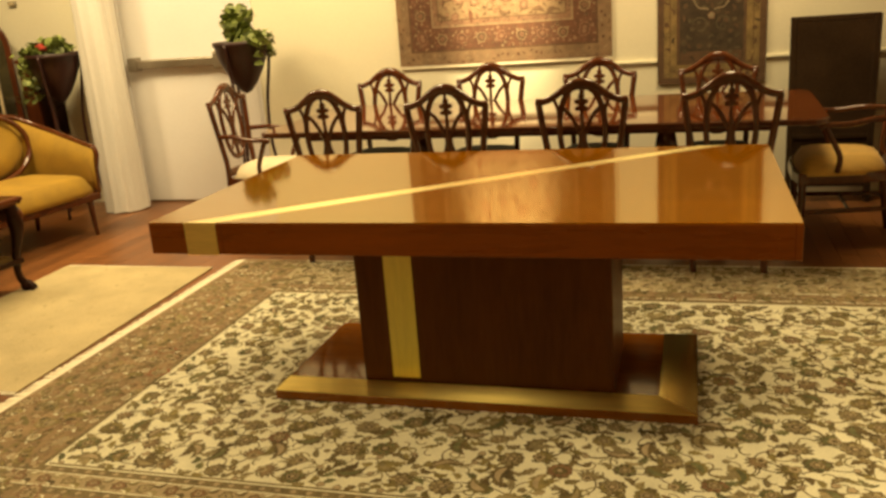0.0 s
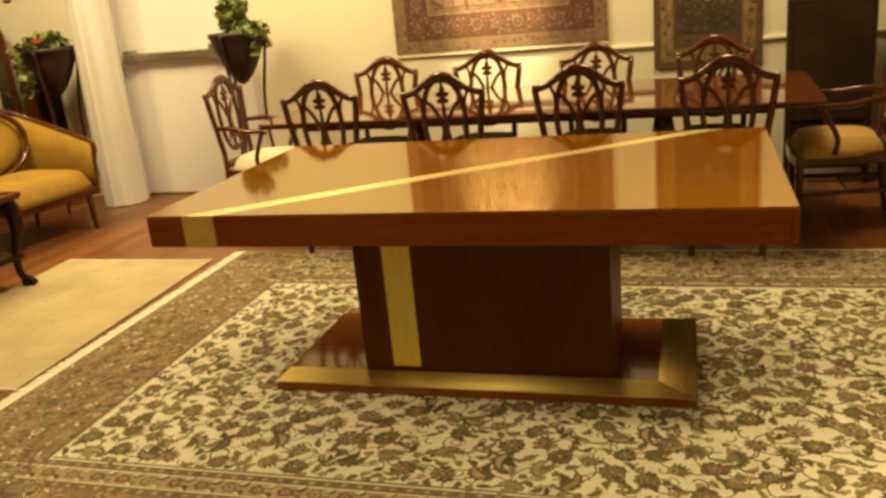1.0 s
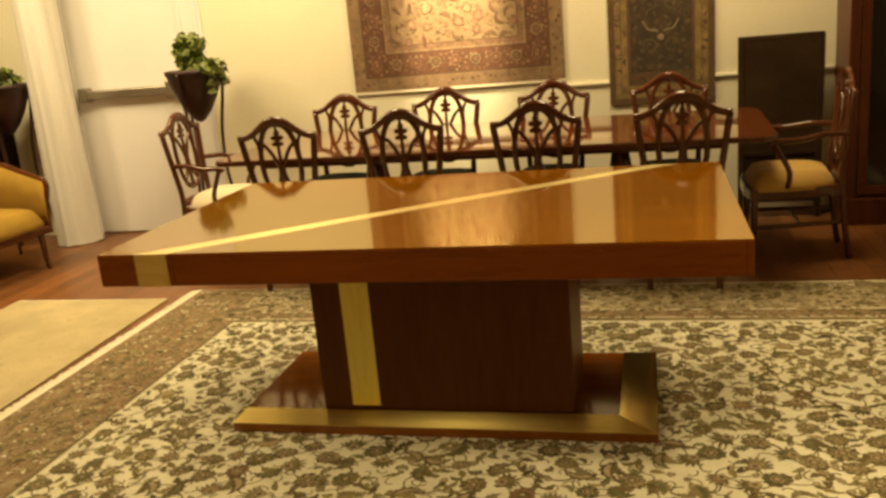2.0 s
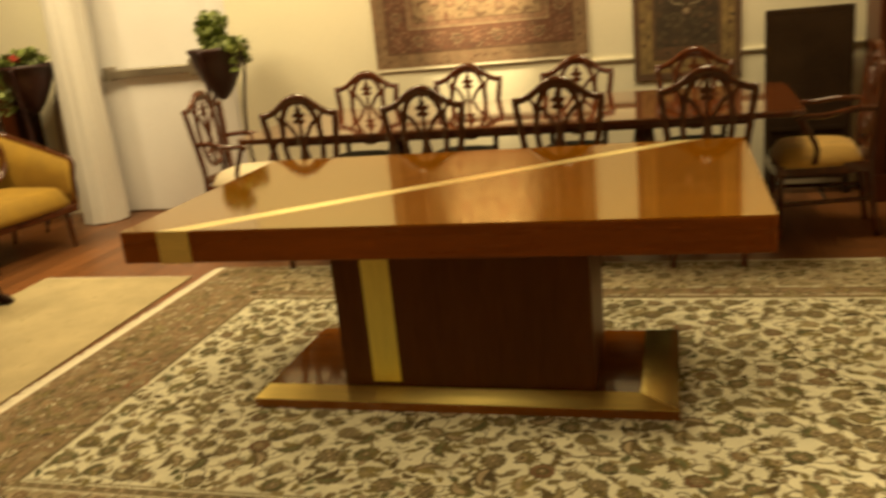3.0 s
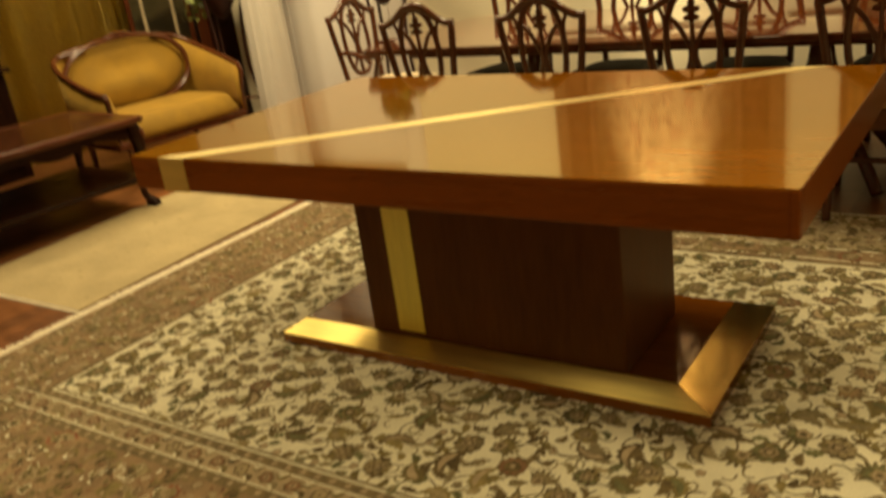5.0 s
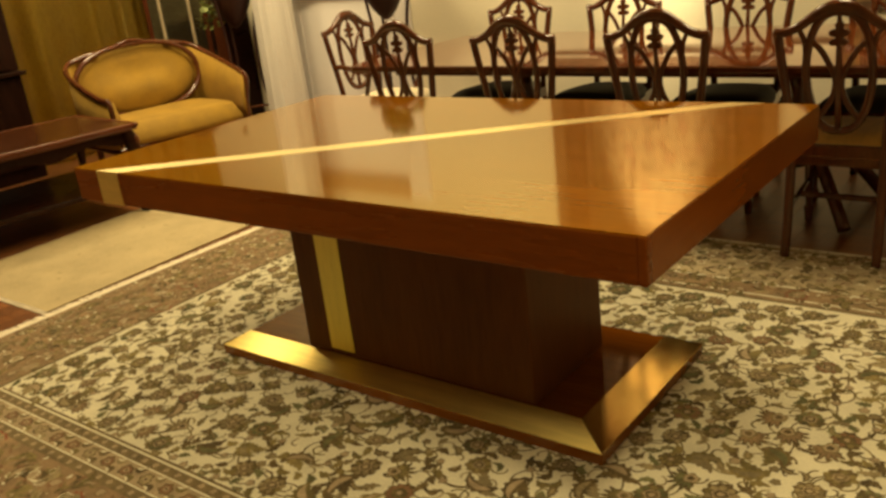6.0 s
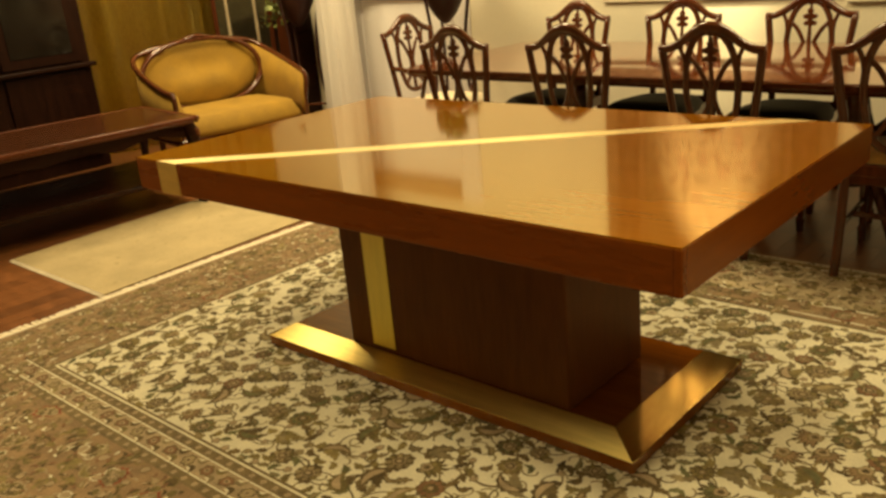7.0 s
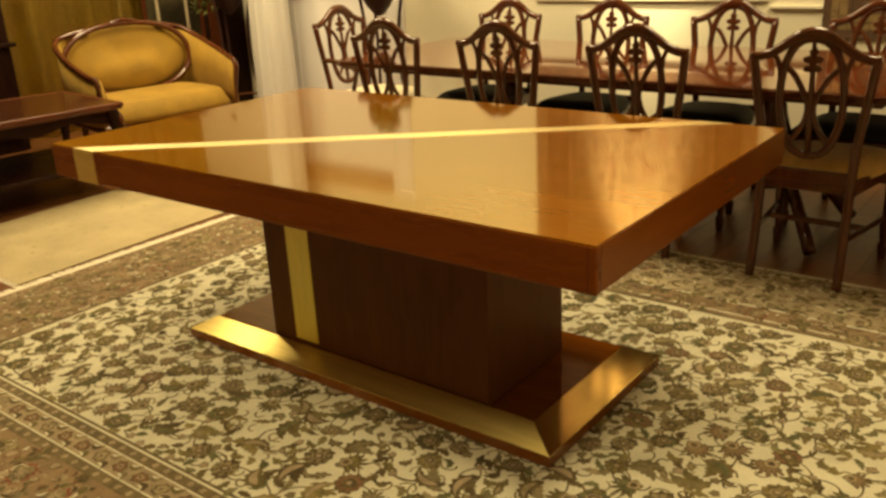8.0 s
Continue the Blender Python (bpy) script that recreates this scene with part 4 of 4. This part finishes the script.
# ---- right-hand side: screen and bookcase ----
sc = thing("fire_screen", "tall dark brown leather panel screen standing by the wall", "screen")
part("panel", box(2.315, 2.735, 3.303, 3.33, 0.43, 1.105), M_BLACK, sc, "dark brown leather panel")
for x0, x1, z0, z1 in ((2.28, 2.315, 0.0, 1.135), (2.735, 2.77, 0.0, 1.135)):
    part("stile", box(x0, x1, 3.30, 3.34, z0, z1, 0.004), M_BLACK, sc)
for z0, z1 in ((1.105, 1.135), (0.40, 0.43), (0.10, 0.13)):
    part("rail", box(2.315, 2.735, 3.302, 3.338, z0, z1, 0.004), M_BLACK, sc)
# highlight on the right stile, built as a thin steel strip
part("edge_strip", box(2.771, 2.777, 3.306, 3.334, 0.70, 1.13, 0.001), M_STEEL, sc, "bright metal strip on the edge")
part("lower_panel", box(2.315, 2.735, 3.312, 3.328, 0.13, 0.40), M_BLACK, sc)

bc = thing("bookcase", "tall reddish mahogany bookcase with dark glazed doors over a plinth", "bookcase", at=pose(2.86, 3.06, 0, 0, 0, 0))
for x in (0.0, 0.66, 1.32):
    part("upright", box(x, x + 0.06, 0, 0.38, 0.16, 2.1, 0.004), M_REDWOOD, bc)
part("back", box(0.03, 1.35, 0.36, 0.375, 0.10, 2.1), M_BLACK, bc)
part("plinth", box(-0.015, 1.395, -0.015, 0.385, 0.0, 0.16, 0.006), M_REDWOOD, bc)
part("cornice", box(-0.03, 1.41, -0.03, 0.385, 2.1, 2.18, 0.01), M_REDWOOD, bc)
for x in (0.06, 0.72):
    for z in (0.16, 0.55, 0.90, 1.25, 1.65, 2.04):
        part("shelf", box(x, x + 0.60, 0.03, 0.36, z, z + 0.025, 0.002), M_REDWOOD, bc)
    d = part("door", box(x + 0.004, x + 0.596, -0.004, 0.018, 0.185, 0.235, 0.003), M_REDWOOD, bc)
    part("rail", box(x + 0.004, x + 0.596, -0.004, 0.018, 2.04, 2.095, 0.003), M_REDWOOD, d)
    for q in (0.004, 0.546):
        part("stile", box(x + q, x + q + 0.05, -0.004, 0.018, 0.235, 2.04, 0.003), M_REDWOOD, d)
    part("glass", box(x + 0.054, x + 0.546, 0.006, 0.010, 0.235, 2.04), M_DARKGLASS, d, "dark glass pane")

# ---- plant stands ----


def plant_stand(name, label, x, y, seed, flower=False, spin=0, trail=0, tall=1.0, stems_n=30):
    ps = thing(name, label, "planter", "plant stands by the door", at=pose(x, y, 0, 0, 0, spin))
    bm = bmesh.new()
    lathe(bm, [(0.004, 0.858), (0.034, 0.872), (0.082, 0.930), (0.132, 1.02), (0.168, 1.11), (0.186, 1.185), (0.194, 1.190), (0.196, 1.218), (0.184, 1.218), (0.174, 1.19), (0.05, 1.17)], (0, 0, 0), 24)
    part("pot", bm, M_WICKER, ps, "dark brown tapering pot", smooth=True)
    for a in (90, 210, 330):
        ca, sa = math.cos(radians(a)), math.sin(radians(a))
        bm = bmesh.new()
        run = ((0.190, 1.20), (0.168, 1.02), (0.132, 0.78), (0.128, 0.50), (0.168, 0.235), (0.190, 0.0))
        sweep(bm, curve_through([(q * ca, q * sa, z) for q, z in run], 5), 0.022, 0.022, side=(-sa, ca, 0))
        part("leg", bm, M_WICKER, ps, smooth=True)
        bm = bmesh.new()
        sweep(bm, [(0.0, 0.0, 0.235), (0.09 * ca, 0.09 * sa, 0.240), (0.166 * ca, 0.166 * sa, 0.235)], 0.018, 0.018, side=(0, 0, 1))
        part("stretcher", bm, M_MAHOG, ps)
    r = random.Random(seed)
    pl = thing(name.replace("stand", "ivy"), "bushy variegated green ivy growing in the pot", "plant", at=pose(x, y, 1.17))
    stems, leaves, blooms = bmesh.new(), bmesh.new(), bmesh.new()
    for k in range(stems_n):
        a, reach, up = r.random() * 6.28, r.uniform(0.03, 0.12), r.uniform(0.05, 0.22) * tall
        hang = r.random() < (0.5 if flower else 0.2)
        if hang:
            a = radians(trail) + r.uniform(-0.5, 0.5)
        ex, ey = math.cos(a) * (reach + (0.15 if hang else 0)), math.sin(a) * (reach + (0.14 if hang else 0))
        ez = r.uniform(-0.30 if flower else -0.16, 0.04) if hang else up
        p = curve_through([(0.05 * math.cos(a), 0.05 * math.sin(a), 0.0), (ex * 0.6, ey * 0.6, max(ez, 0.05) * 0.9 + 0.04), (ex, ey, ez)], 5)
        sweep(stems, p, 0.004, 0.004, 4)
        for q in p[3:]:
            for _ in range(2):
                s = r.uniform(0.022, 0.042)
                m = Matrix.Translation(q + Vector((r.uniform(-.03, .03), r.uniform(-.03, .03), r.uniform(-.02, .03)))) @ Euler((r.uniform(-1, 1), r.uniform(-1, 1), r.random() * 6.28)).to_matrix().to_4x4()
                shape = [(0, -0.9, 0), (0.55, -0.75, 0.1), (0.95, -0.1, 0.2), (0.45, 0.25, 0.08), (0, 1.1, 0), (-0.45, 0.25, 0.08), (-0.95, -0.1, 0.2), (-0.55, -0.75, 0.1)]
                v = [leaves.verts.new(m @ (Vector(c) * s)) for c in shape]
                leaves.faces.new((v[0], v[1], v[2], v[3], v[4]))
                leaves.faces.new((v[0], v[4], v[5], v[6], v[7]))
    part("stems", stems, M_LEAF, pl)
    part("foliage", leaves, M_LEAF, pl)
    if flower:
        for fx, fz in ((-0.06, 0.10), (-0.03, 0.085)):
            for k in range(9):
                a = k * 2.4
                q = bmesh.ops.create_icosphere(blooms, subdivisions=1, radius=0.018)
                for v in q["verts"]:
                    v.co += Vector((fx + 0.018 * math.cos(a), -0.05 + 0.018 * math.sin(a), fz + 0.004 * (k % 3)))
        part("flower", blooms, M_FLOWER, pl, "red blossom")
        tw = bmesh.new()
        sweep(tw, curve_through([(-0.05, -0.05, 0.09), (0.02, -0.05, 0.105), (0.10, -0.05, 0.10)], 4), 0.005, 0.005, 5)
        part("twig", tw, M_MAHOG, pl)
    else:
        blooms.free()
    return ps


plant_stand("plant_stand", "dark three-legged plant stand with a tapering pot", -1.29, 3.12, 11, spin=53, trail=-15, tall=1.05, stems_n=24)
plant_stand("plant_stand", "dark three-legged plant stand with a tapering pot", -2.82, 3.08, 12, True, spin=-52, trail=200, tall=0.45, stems_n=34)

# ---- settee, facing the large table ----
se = thing("settee", "gold damask settee with a carved dark wood frame and medallion back", "sofa", at=pose(-2.295, 2.085, 0, 0, 0, -9))
HL = 0.50      # half its length, along y
pad = cushion(-0.29, 0.0, 0.285, 0.62, 2 * HL - 0.03, 0.15, 16, 7)
part("seat", pad, M_GOLD, se, "plump gold damask seat", smooth=True)
part("seat_rail", box(-0.62, 0.0, -HL, HL, 0.235, 0.292, 0.014), M_MAHOG, se)
for y in (-HL + 0.09, HL - 0.09):
    for x, k in ((-0.03, 1), (-0.58, -1)):
        bm = bmesh.new()
        sweep(bm, curve_through([(x, y, 0.25), (x + 0.006 * k, y, 0.15), (x + 0.010 * k, y, 0.06), (x + 0.020 * k, y, 0.0)], 4), 0.042, 0.042, taper=[1.1 - 0.045 * q for q in range(13)])
        part("leg", bm, M_MAHOG, se, smooth=True)
# medallion
bm = bmesh.new()
n = 40
OC, OZ, OY, OH = 0.0, 0.640, 0.465, 0.240


def on_oval(a):
    ca, sa = math.cos(a), math.sin(a)
    ey = abs(ca) ** 0.82 * (1 if ca > 0 else -1)
    return (-0.545 - 0.12 * (0.3 + 0.7 * (sa + 1) / 2), OC + OY * ey, OZ + OH * sa)


oval = [on_oval(2 * math.pi * k / n) for k in range(n)]
sweep(bm, [(x + 0.042, y, z) for x, y, z in oval], 0.038, 0.040, closed=True, side=(1, 0, 0))
back = part("medallion_frame", bm, M_MAHOG, se, "carved oval wooden frame", smooth=True)
bm = bmesh.new()
sweep(bm, curve_through([(-0.62, OC - 0.10, OZ + OH + 0.005), (-0.62, OC, OZ + OH + 0.026), (-0.62, OC + 0.10, OZ + OH + 0.005)], 6), 0.03, 0.035, side=(1, 0, 0))
part("crest", bm, M_MAHOG, back, "small carved crest", smooth=True)
bm = bmesh.new()
rings = []
for q, dx in ((0.97, -0.012), (0.92, 0.008), (0.80, 0.026), (0.5, 0.042), (0.2, 0.048)):
    rings.append([bm.verts.new((x + dx, OC + (y - OC) * q, OZ + (z - OZ) * q)) for x, y, z in oval])
for a, b in zip(rings, rings[1:]):
    for j in range(n):
        bm.faces.new((a[j], a[(j + 1) % n], b[(j + 1) % n], b[j]))
bm.faces.new(rings[-1])
bm.faces.new([bm.verts.new(v.co + Vector((-0.03, 0, 0))) for v in rings[0]][::-1])
part("back_cushion", bm, M_GOLD, back, "oval gold damask back cushion", smooth=True)
# wings that sweep forward and down to the arms
for s in (1, -1):
    top = curve_through([(-0.65, OC + s * 0.25, 0.855), (-0.665, OC * 0.5 + s * 0.44, 0.815), (-0.56, s * (HL + 0.01), 0.755), (-0.32, s * (HL + 0.03), 0.675), (-0.10, s * (HL + 0.02), 0.612), (0.0, s * HL, 0.592)], 5)
    post = curve_through([(0.0, s * HL, 0.592), (0.014, s * HL, 0.545), (-0.010, s * (HL - 0.01), 0.43), (-0.015, s * (HL - 0.02), 0.29)], 4)
    bm = bmesh.new()
    sweep(bm, top, 0.040, 0.036)
    wing = part("arm_rail", bm, M_MAHOG, se, smooth=True)
    bm = bmesh.new()
    sweep(bm, post, 0.038, 0.034)
    part("arm_post", bm, M_MAHOG, wing, smooth=True)
    bm = bmesh.new()
    rows = []
    for i, q in enumerate(top):
        rows.append([bm.verts.new((q.x, q.y - s * t * min(1, 0.2 + i / 12), 0.285 + (q.z - 0.285) * f)) for t, f in ((0.0, 0.0), (0.0, 0.98), (0.03, 0.98), (0.055, 0.6), (0.05, 0.3), (0.03, 0.0))])
    for a, b in zip(rows, rows[1:]):
        for j in range(6):
            bm.faces.new((a[j], a[(j + 1) % 6], b[(j + 1) % 6], b[j]))
    bm.faces.new(rows[0])
    bm.faces.new(rows[-1][::-1])
    bmesh.ops.recalc_face_normals(bm, faces=bm.faces[:])
    part("arm_pad", bm, M_GOLD, wing, "gold damask wing", smooth=True)

# ---- low table before the settee ----
ct = thing("coffee_table", "dark carved mahogany coffee table on cabriole legs by the pale rug", "table", at=pose(-1.785, 1.395, 0, 0, 0, -6))
KX0, KX1, KY0, KY1, KZ = -0.82, 0.0, -1.45, 0.0, 0.535
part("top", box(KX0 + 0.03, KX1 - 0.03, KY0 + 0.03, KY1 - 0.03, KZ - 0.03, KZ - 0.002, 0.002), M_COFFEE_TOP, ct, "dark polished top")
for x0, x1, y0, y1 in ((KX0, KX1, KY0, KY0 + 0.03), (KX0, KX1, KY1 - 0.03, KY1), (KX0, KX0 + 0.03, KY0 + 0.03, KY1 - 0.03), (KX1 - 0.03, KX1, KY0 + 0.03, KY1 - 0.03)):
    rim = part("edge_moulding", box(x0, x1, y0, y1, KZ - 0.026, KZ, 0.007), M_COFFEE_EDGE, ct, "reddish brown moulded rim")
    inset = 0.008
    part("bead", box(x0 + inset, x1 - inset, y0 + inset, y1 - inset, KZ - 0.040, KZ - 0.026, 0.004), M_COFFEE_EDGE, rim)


def scalloped(n0, n1, depth):
    """A board from n0 to n1 whose lower edge dips in the middle and at both ends."""
    run = np.linspace(n0, n1, 41)
    low = [KZ - 0.085 - depth * (0.5 + 0.5 * math.cos(6 * math.pi * (q - n0) / (n1 - n0))) for q in run]
    return [(q, KZ - 0.036) for q in run[::-1]] + list(zip(run, low))


for side in (KX0 + 0.055, KX1 - 0.055):
    bm = prism(scalloped(KY0 + 0.08, KY1 - 0.08, 0.035), -0.010, 0.010)
    bmesh.ops.transform(bm, matrix=Matrix(((0, 0, 1, side), (1, 0, 0, 0), (0, 1, 0, 0), (0, 0, 0, 1))), verts=bm.verts[:])
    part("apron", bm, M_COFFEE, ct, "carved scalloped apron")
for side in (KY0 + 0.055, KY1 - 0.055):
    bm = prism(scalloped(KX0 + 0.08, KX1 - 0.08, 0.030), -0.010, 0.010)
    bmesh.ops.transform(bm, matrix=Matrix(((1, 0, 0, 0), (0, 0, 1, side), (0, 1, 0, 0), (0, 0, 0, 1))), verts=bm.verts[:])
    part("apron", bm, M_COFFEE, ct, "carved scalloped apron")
# shelf added and widened so the space under the top stays dark
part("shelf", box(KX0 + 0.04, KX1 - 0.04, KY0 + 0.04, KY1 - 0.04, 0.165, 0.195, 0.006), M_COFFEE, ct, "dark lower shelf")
for x, kx in ((KX0 + 0.06, -1), (KX1 - 0.06, 1)):
    for y, ky in ((KY0 + 0.06, -1), (KY1 - 0.06, 1)):
        bm = bmesh.new()
        run = ((0.0, 0.50, 1.45), (0.012, 0.43, 1.65), (0.016, 0.36, 1.35), (0.004, 0.27, 0.95), (-0.010, 0.17, 0.74), (-0.010, 0.09, 0.70), (0.004, 0.05, 0.82))
        pts = curve_through([(x + kx * q, y + ky * q, z) for q, z, _ in run], 4)
        thick = np.interp(np.linspace(0, 6, len(pts)), range(7), [k for *_, k in run])
        sweep(bm, pts, 0.050, 0.050, 10, side=(1, 0, 0), taper=list(thick))
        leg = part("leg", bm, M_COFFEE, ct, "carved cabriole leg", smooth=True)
        bm = bmesh.new()
        for ang in (-38, 0, 38):
            a = math.atan2(ky, kx) + radians(ang)
            ca, sa = math.cos(a), math.sin(a)
            sweep(bm, curve_through([(x, y, 0.058), (x + 0.028 * ca, y + 0.028 * sa, 0.046), (x + 0.050 * ca, y + 0.050 * sa, 0.022), (x + 0.052 * ca, y + 0.052 * sa, 0.012)], 4), 0.024, 0.028, 8, side=(0, 0, 1))
        lathe(bm, [(0.022, 0.010), (0.032, 0.020), (0.034, 0.036), (0.026, 0.056)], (x + 0.010 * kx, y + 0.010 * ky, 0), 12)
        part("paw_foot", bm, M_COFFEE, leg, "carved paw foot", smooth=True)
        bm = bmesh.new()
        lathe(bm, [(0.004, 0.395), (0.016, 0.405), (0.022, 0.430), (0.018, 0.455), (0.006, 0.475)], (x + 0.034 * kx, y + 0.034 * ky, 0), 10)
        part("knee_carving", bm, M_COFFEE_EDGE, leg, "carved shell on the knee", smooth=True)

# ---- far corner: arched cabinet, curtain, glazed cabinet ----
ac = thing("arched_cabinet", "tall reddish arched-top cabinet with smoked mirror and pale gilt columns", "cabinet", at=pose(-3.62, 3.20, 0, 0, 0, 40))
outline = [(-0.25, 0.0), (0.25, 0.0), (0.25, 1.28)] + [(0.25 * math.cos(radians(a)), 1.28 + 0.26 * math.sin(radians(a))) for a in range(12, 180, 12)] + [(-0.25, 1.28)]
bm = prism(outline, 0, 0.22, 0.01)
bmesh.ops.rotate(bm, verts=bm.verts[:], cent=(0, 0, 0), matrix=Matrix.Rotation(radians(90), 3, "X"))
part("body", bm, M_REDWOOD, ac, "reddish brown arched wooden case")
bm = prism([(x * 0.84, 0.10 + z * 0.92) for x, z in outline], 0, 0.01)
bmesh.ops.rotate(bm, verts=bm.verts[:], cent=(0, 0, 0), matrix=Matrix.Rotation(radians(90), 3, "X"))
bmesh.ops.translate(bm, verts=bm.verts[:], vec=(0, -0.215, 0))
part("glass", bm, M_SMOKED, ac, "smoked greenish mirror pane")
for x in (-0.118, 0.118):
    bm = bmesh.new()
    lathe(bm, [(0.022, 0.30), (0.022, 0.33), (0.015, 0.36), (0.014, 1.25), (0.022, 1.28), (0.022, 1.31)], (x, -0.240, 0), 12)
    part("column", bm, M_GILT, ac, "pale gilt column", smooth=True)

sd = thing("corner_cabinet", "narrow dark mahogany side cabinet standing behind the plant stand", "cabinet", at=pose(-3.15, 3.33, 0))
part("body", box(-0.12, 0.04, -0.12, 0.13, 0.06, 1.15, 0.005), M_COFFEE, sd)
part("top", box(-0.135, 0.055, -0.135, 0.13, 1.15, 1.18, 0.006), M_REDWOOD, sd)
part("plinth", box(-0.128, 0.048, -0.128, 0.13, 0.0, 0.06, 0.004), M_COFFEE, sd)
part("door", box(-0.10, 0.02, -0.134, -0.12, 0.12, 1.09, 0.004), M_REDWOOD, sd)

ws = thing("wall_sensor", "small grey sensor box mounted on the cream wall", "sensor", at=pose(-3.42, Y1, 1.60))
part("case", box(-0.035, 0.035, -0.025, 0.0, -0.018, 0.018, 0.006), M_STEEL, ws)
part("cover", box(-0.028, 0.028, -0.030, -0.025, -0.012, 0.012, 0.002), M_GILT, ws)

cu = thing("curtain", "long gold curtain hanging in folds", "curtain")
bm = bmesh.new()
lo, hi = [], []
for k in range(181):
    t = k / 180
    y = 1.60 + 1.83 * t
    x = -3.88 + 0.040 * math.sin(t * 2 * math.pi * 9 + 1.4 * math.sin(9 * t)) + 0.028 * math.sin(t * 2 * math.pi * 4.3 + 1)
    lo.append(bm.verts.new((x, y, 0.02)))
    hi.append(bm.verts.new((x * 0.2 - 3.90 * 0.8, y, 2.7)))
for k in range(180):
    bm.faces.new((lo[k], lo[k + 1], hi[k + 1], hi[k]))
r = bmesh.ops.solidify(bm, geom=bm.faces[:], thickness=0.006)
part("cloth", bm, M_CURTAIN, cu, smooth=True)
part("rod", box(-3.93, -3.87, 1.45, 3.38, 2.70, 2.73, 0.01), M_BRASS, cu)

gc = thing("glazed_cabinet", "tall dark mahogany cabinet with glazed doors", "cabinet", at=pose(-3.99, 0.34, 0))
part("body", box(0, 0.40, 0, 1.35, 0.0, 2.1, 0.008), M_BOOKCASE, gc)
for y in (0.06, 0.70):
    d = part("door", box(0.40, 0.42, y, y + 0.59, 0.80, 2.02, 0.004), M_BOOKCASE, gc)
    part("glass", box(0.416, 0.424, y + 0.07, y + 0.52, 0.87, 1.95), M_DARKGLASS, d)
    part("drawer", box(0.40, 0.42, y, y + 0.59, 0.10, 0.74, 0.004), M_BOOKCASE, gc)
part("ledge", box(-0.0, 0.46, -0.02, 1.37, 0.755, 0.785, 0.006), M_BOOKCASE, gc)

# ---- floor boards ----
floor = bpy.data.objects["floor"]
BW_, GAP = 0.092, 0.0016
shapes = {}
rest_v, rest_f = [], []
rb = random.Random(21)
boards = 0
x = X0
while x < X1:
    y = Y0 - rb.uniform(0, 1.0)
    while y < Y1 + 0.1:
        length = rb.choice((0.84, 1.05, 1.26, 1.47))
        a, b = max(y, Y0), min(y + length, Y1 + 0.12)
        shown = b > a and ((a < 3.6 and b > 1.9 and -2.95 < x < 3.1) or (-2.95 < x < -0.75 and b > -0.7))
        if shown and a == y and b == y + length and boards < 290:
            if length not in shapes:
                bm = box(0, BW_ - GAP, 0, length - GAP, -0.012, 0.0)
                me = bpy.data.meshes.new("plank")
                bm.to_mesh(me)
                bm.free()
                me.materials.append(M_FLOOR)
                shapes[length] = me
            ob = new("plank", shapes[length])
            ob.parent = floor
            ob.location = (x, y, 0)
            boards += 1
        elif b > a:
            k = len(rest_v)
            x1, b1 = x + BW_ - GAP, b - GAP
            rest_v += [(x, a, 0), (x1, a, 0), (x1, b1, 0), (x, b1, 0), (x, a, -0.012), (x1, a, -0.012), (x1, b1, -0.012), (x, b1, -0.012)]
            rest_f += [(k, k + 1, k + 2, k + 3), (k, k + 4, k + 5, k + 1), (k + 1, k + 5, k + 6, k + 2), (k + 2, k + 6, k + 7, k + 3), (k + 3, k + 7, k + 4, k)]
        y += length
    x += BW_
me = bpy.data.meshes.new("planks_rest")
me.from_pydata(rest_v, [], rest_f)
me.materials.append(M_FLOOR)
ob = new("boards_beyond", me)
ob.parent = floor
tagged(ob, kind="stuff")
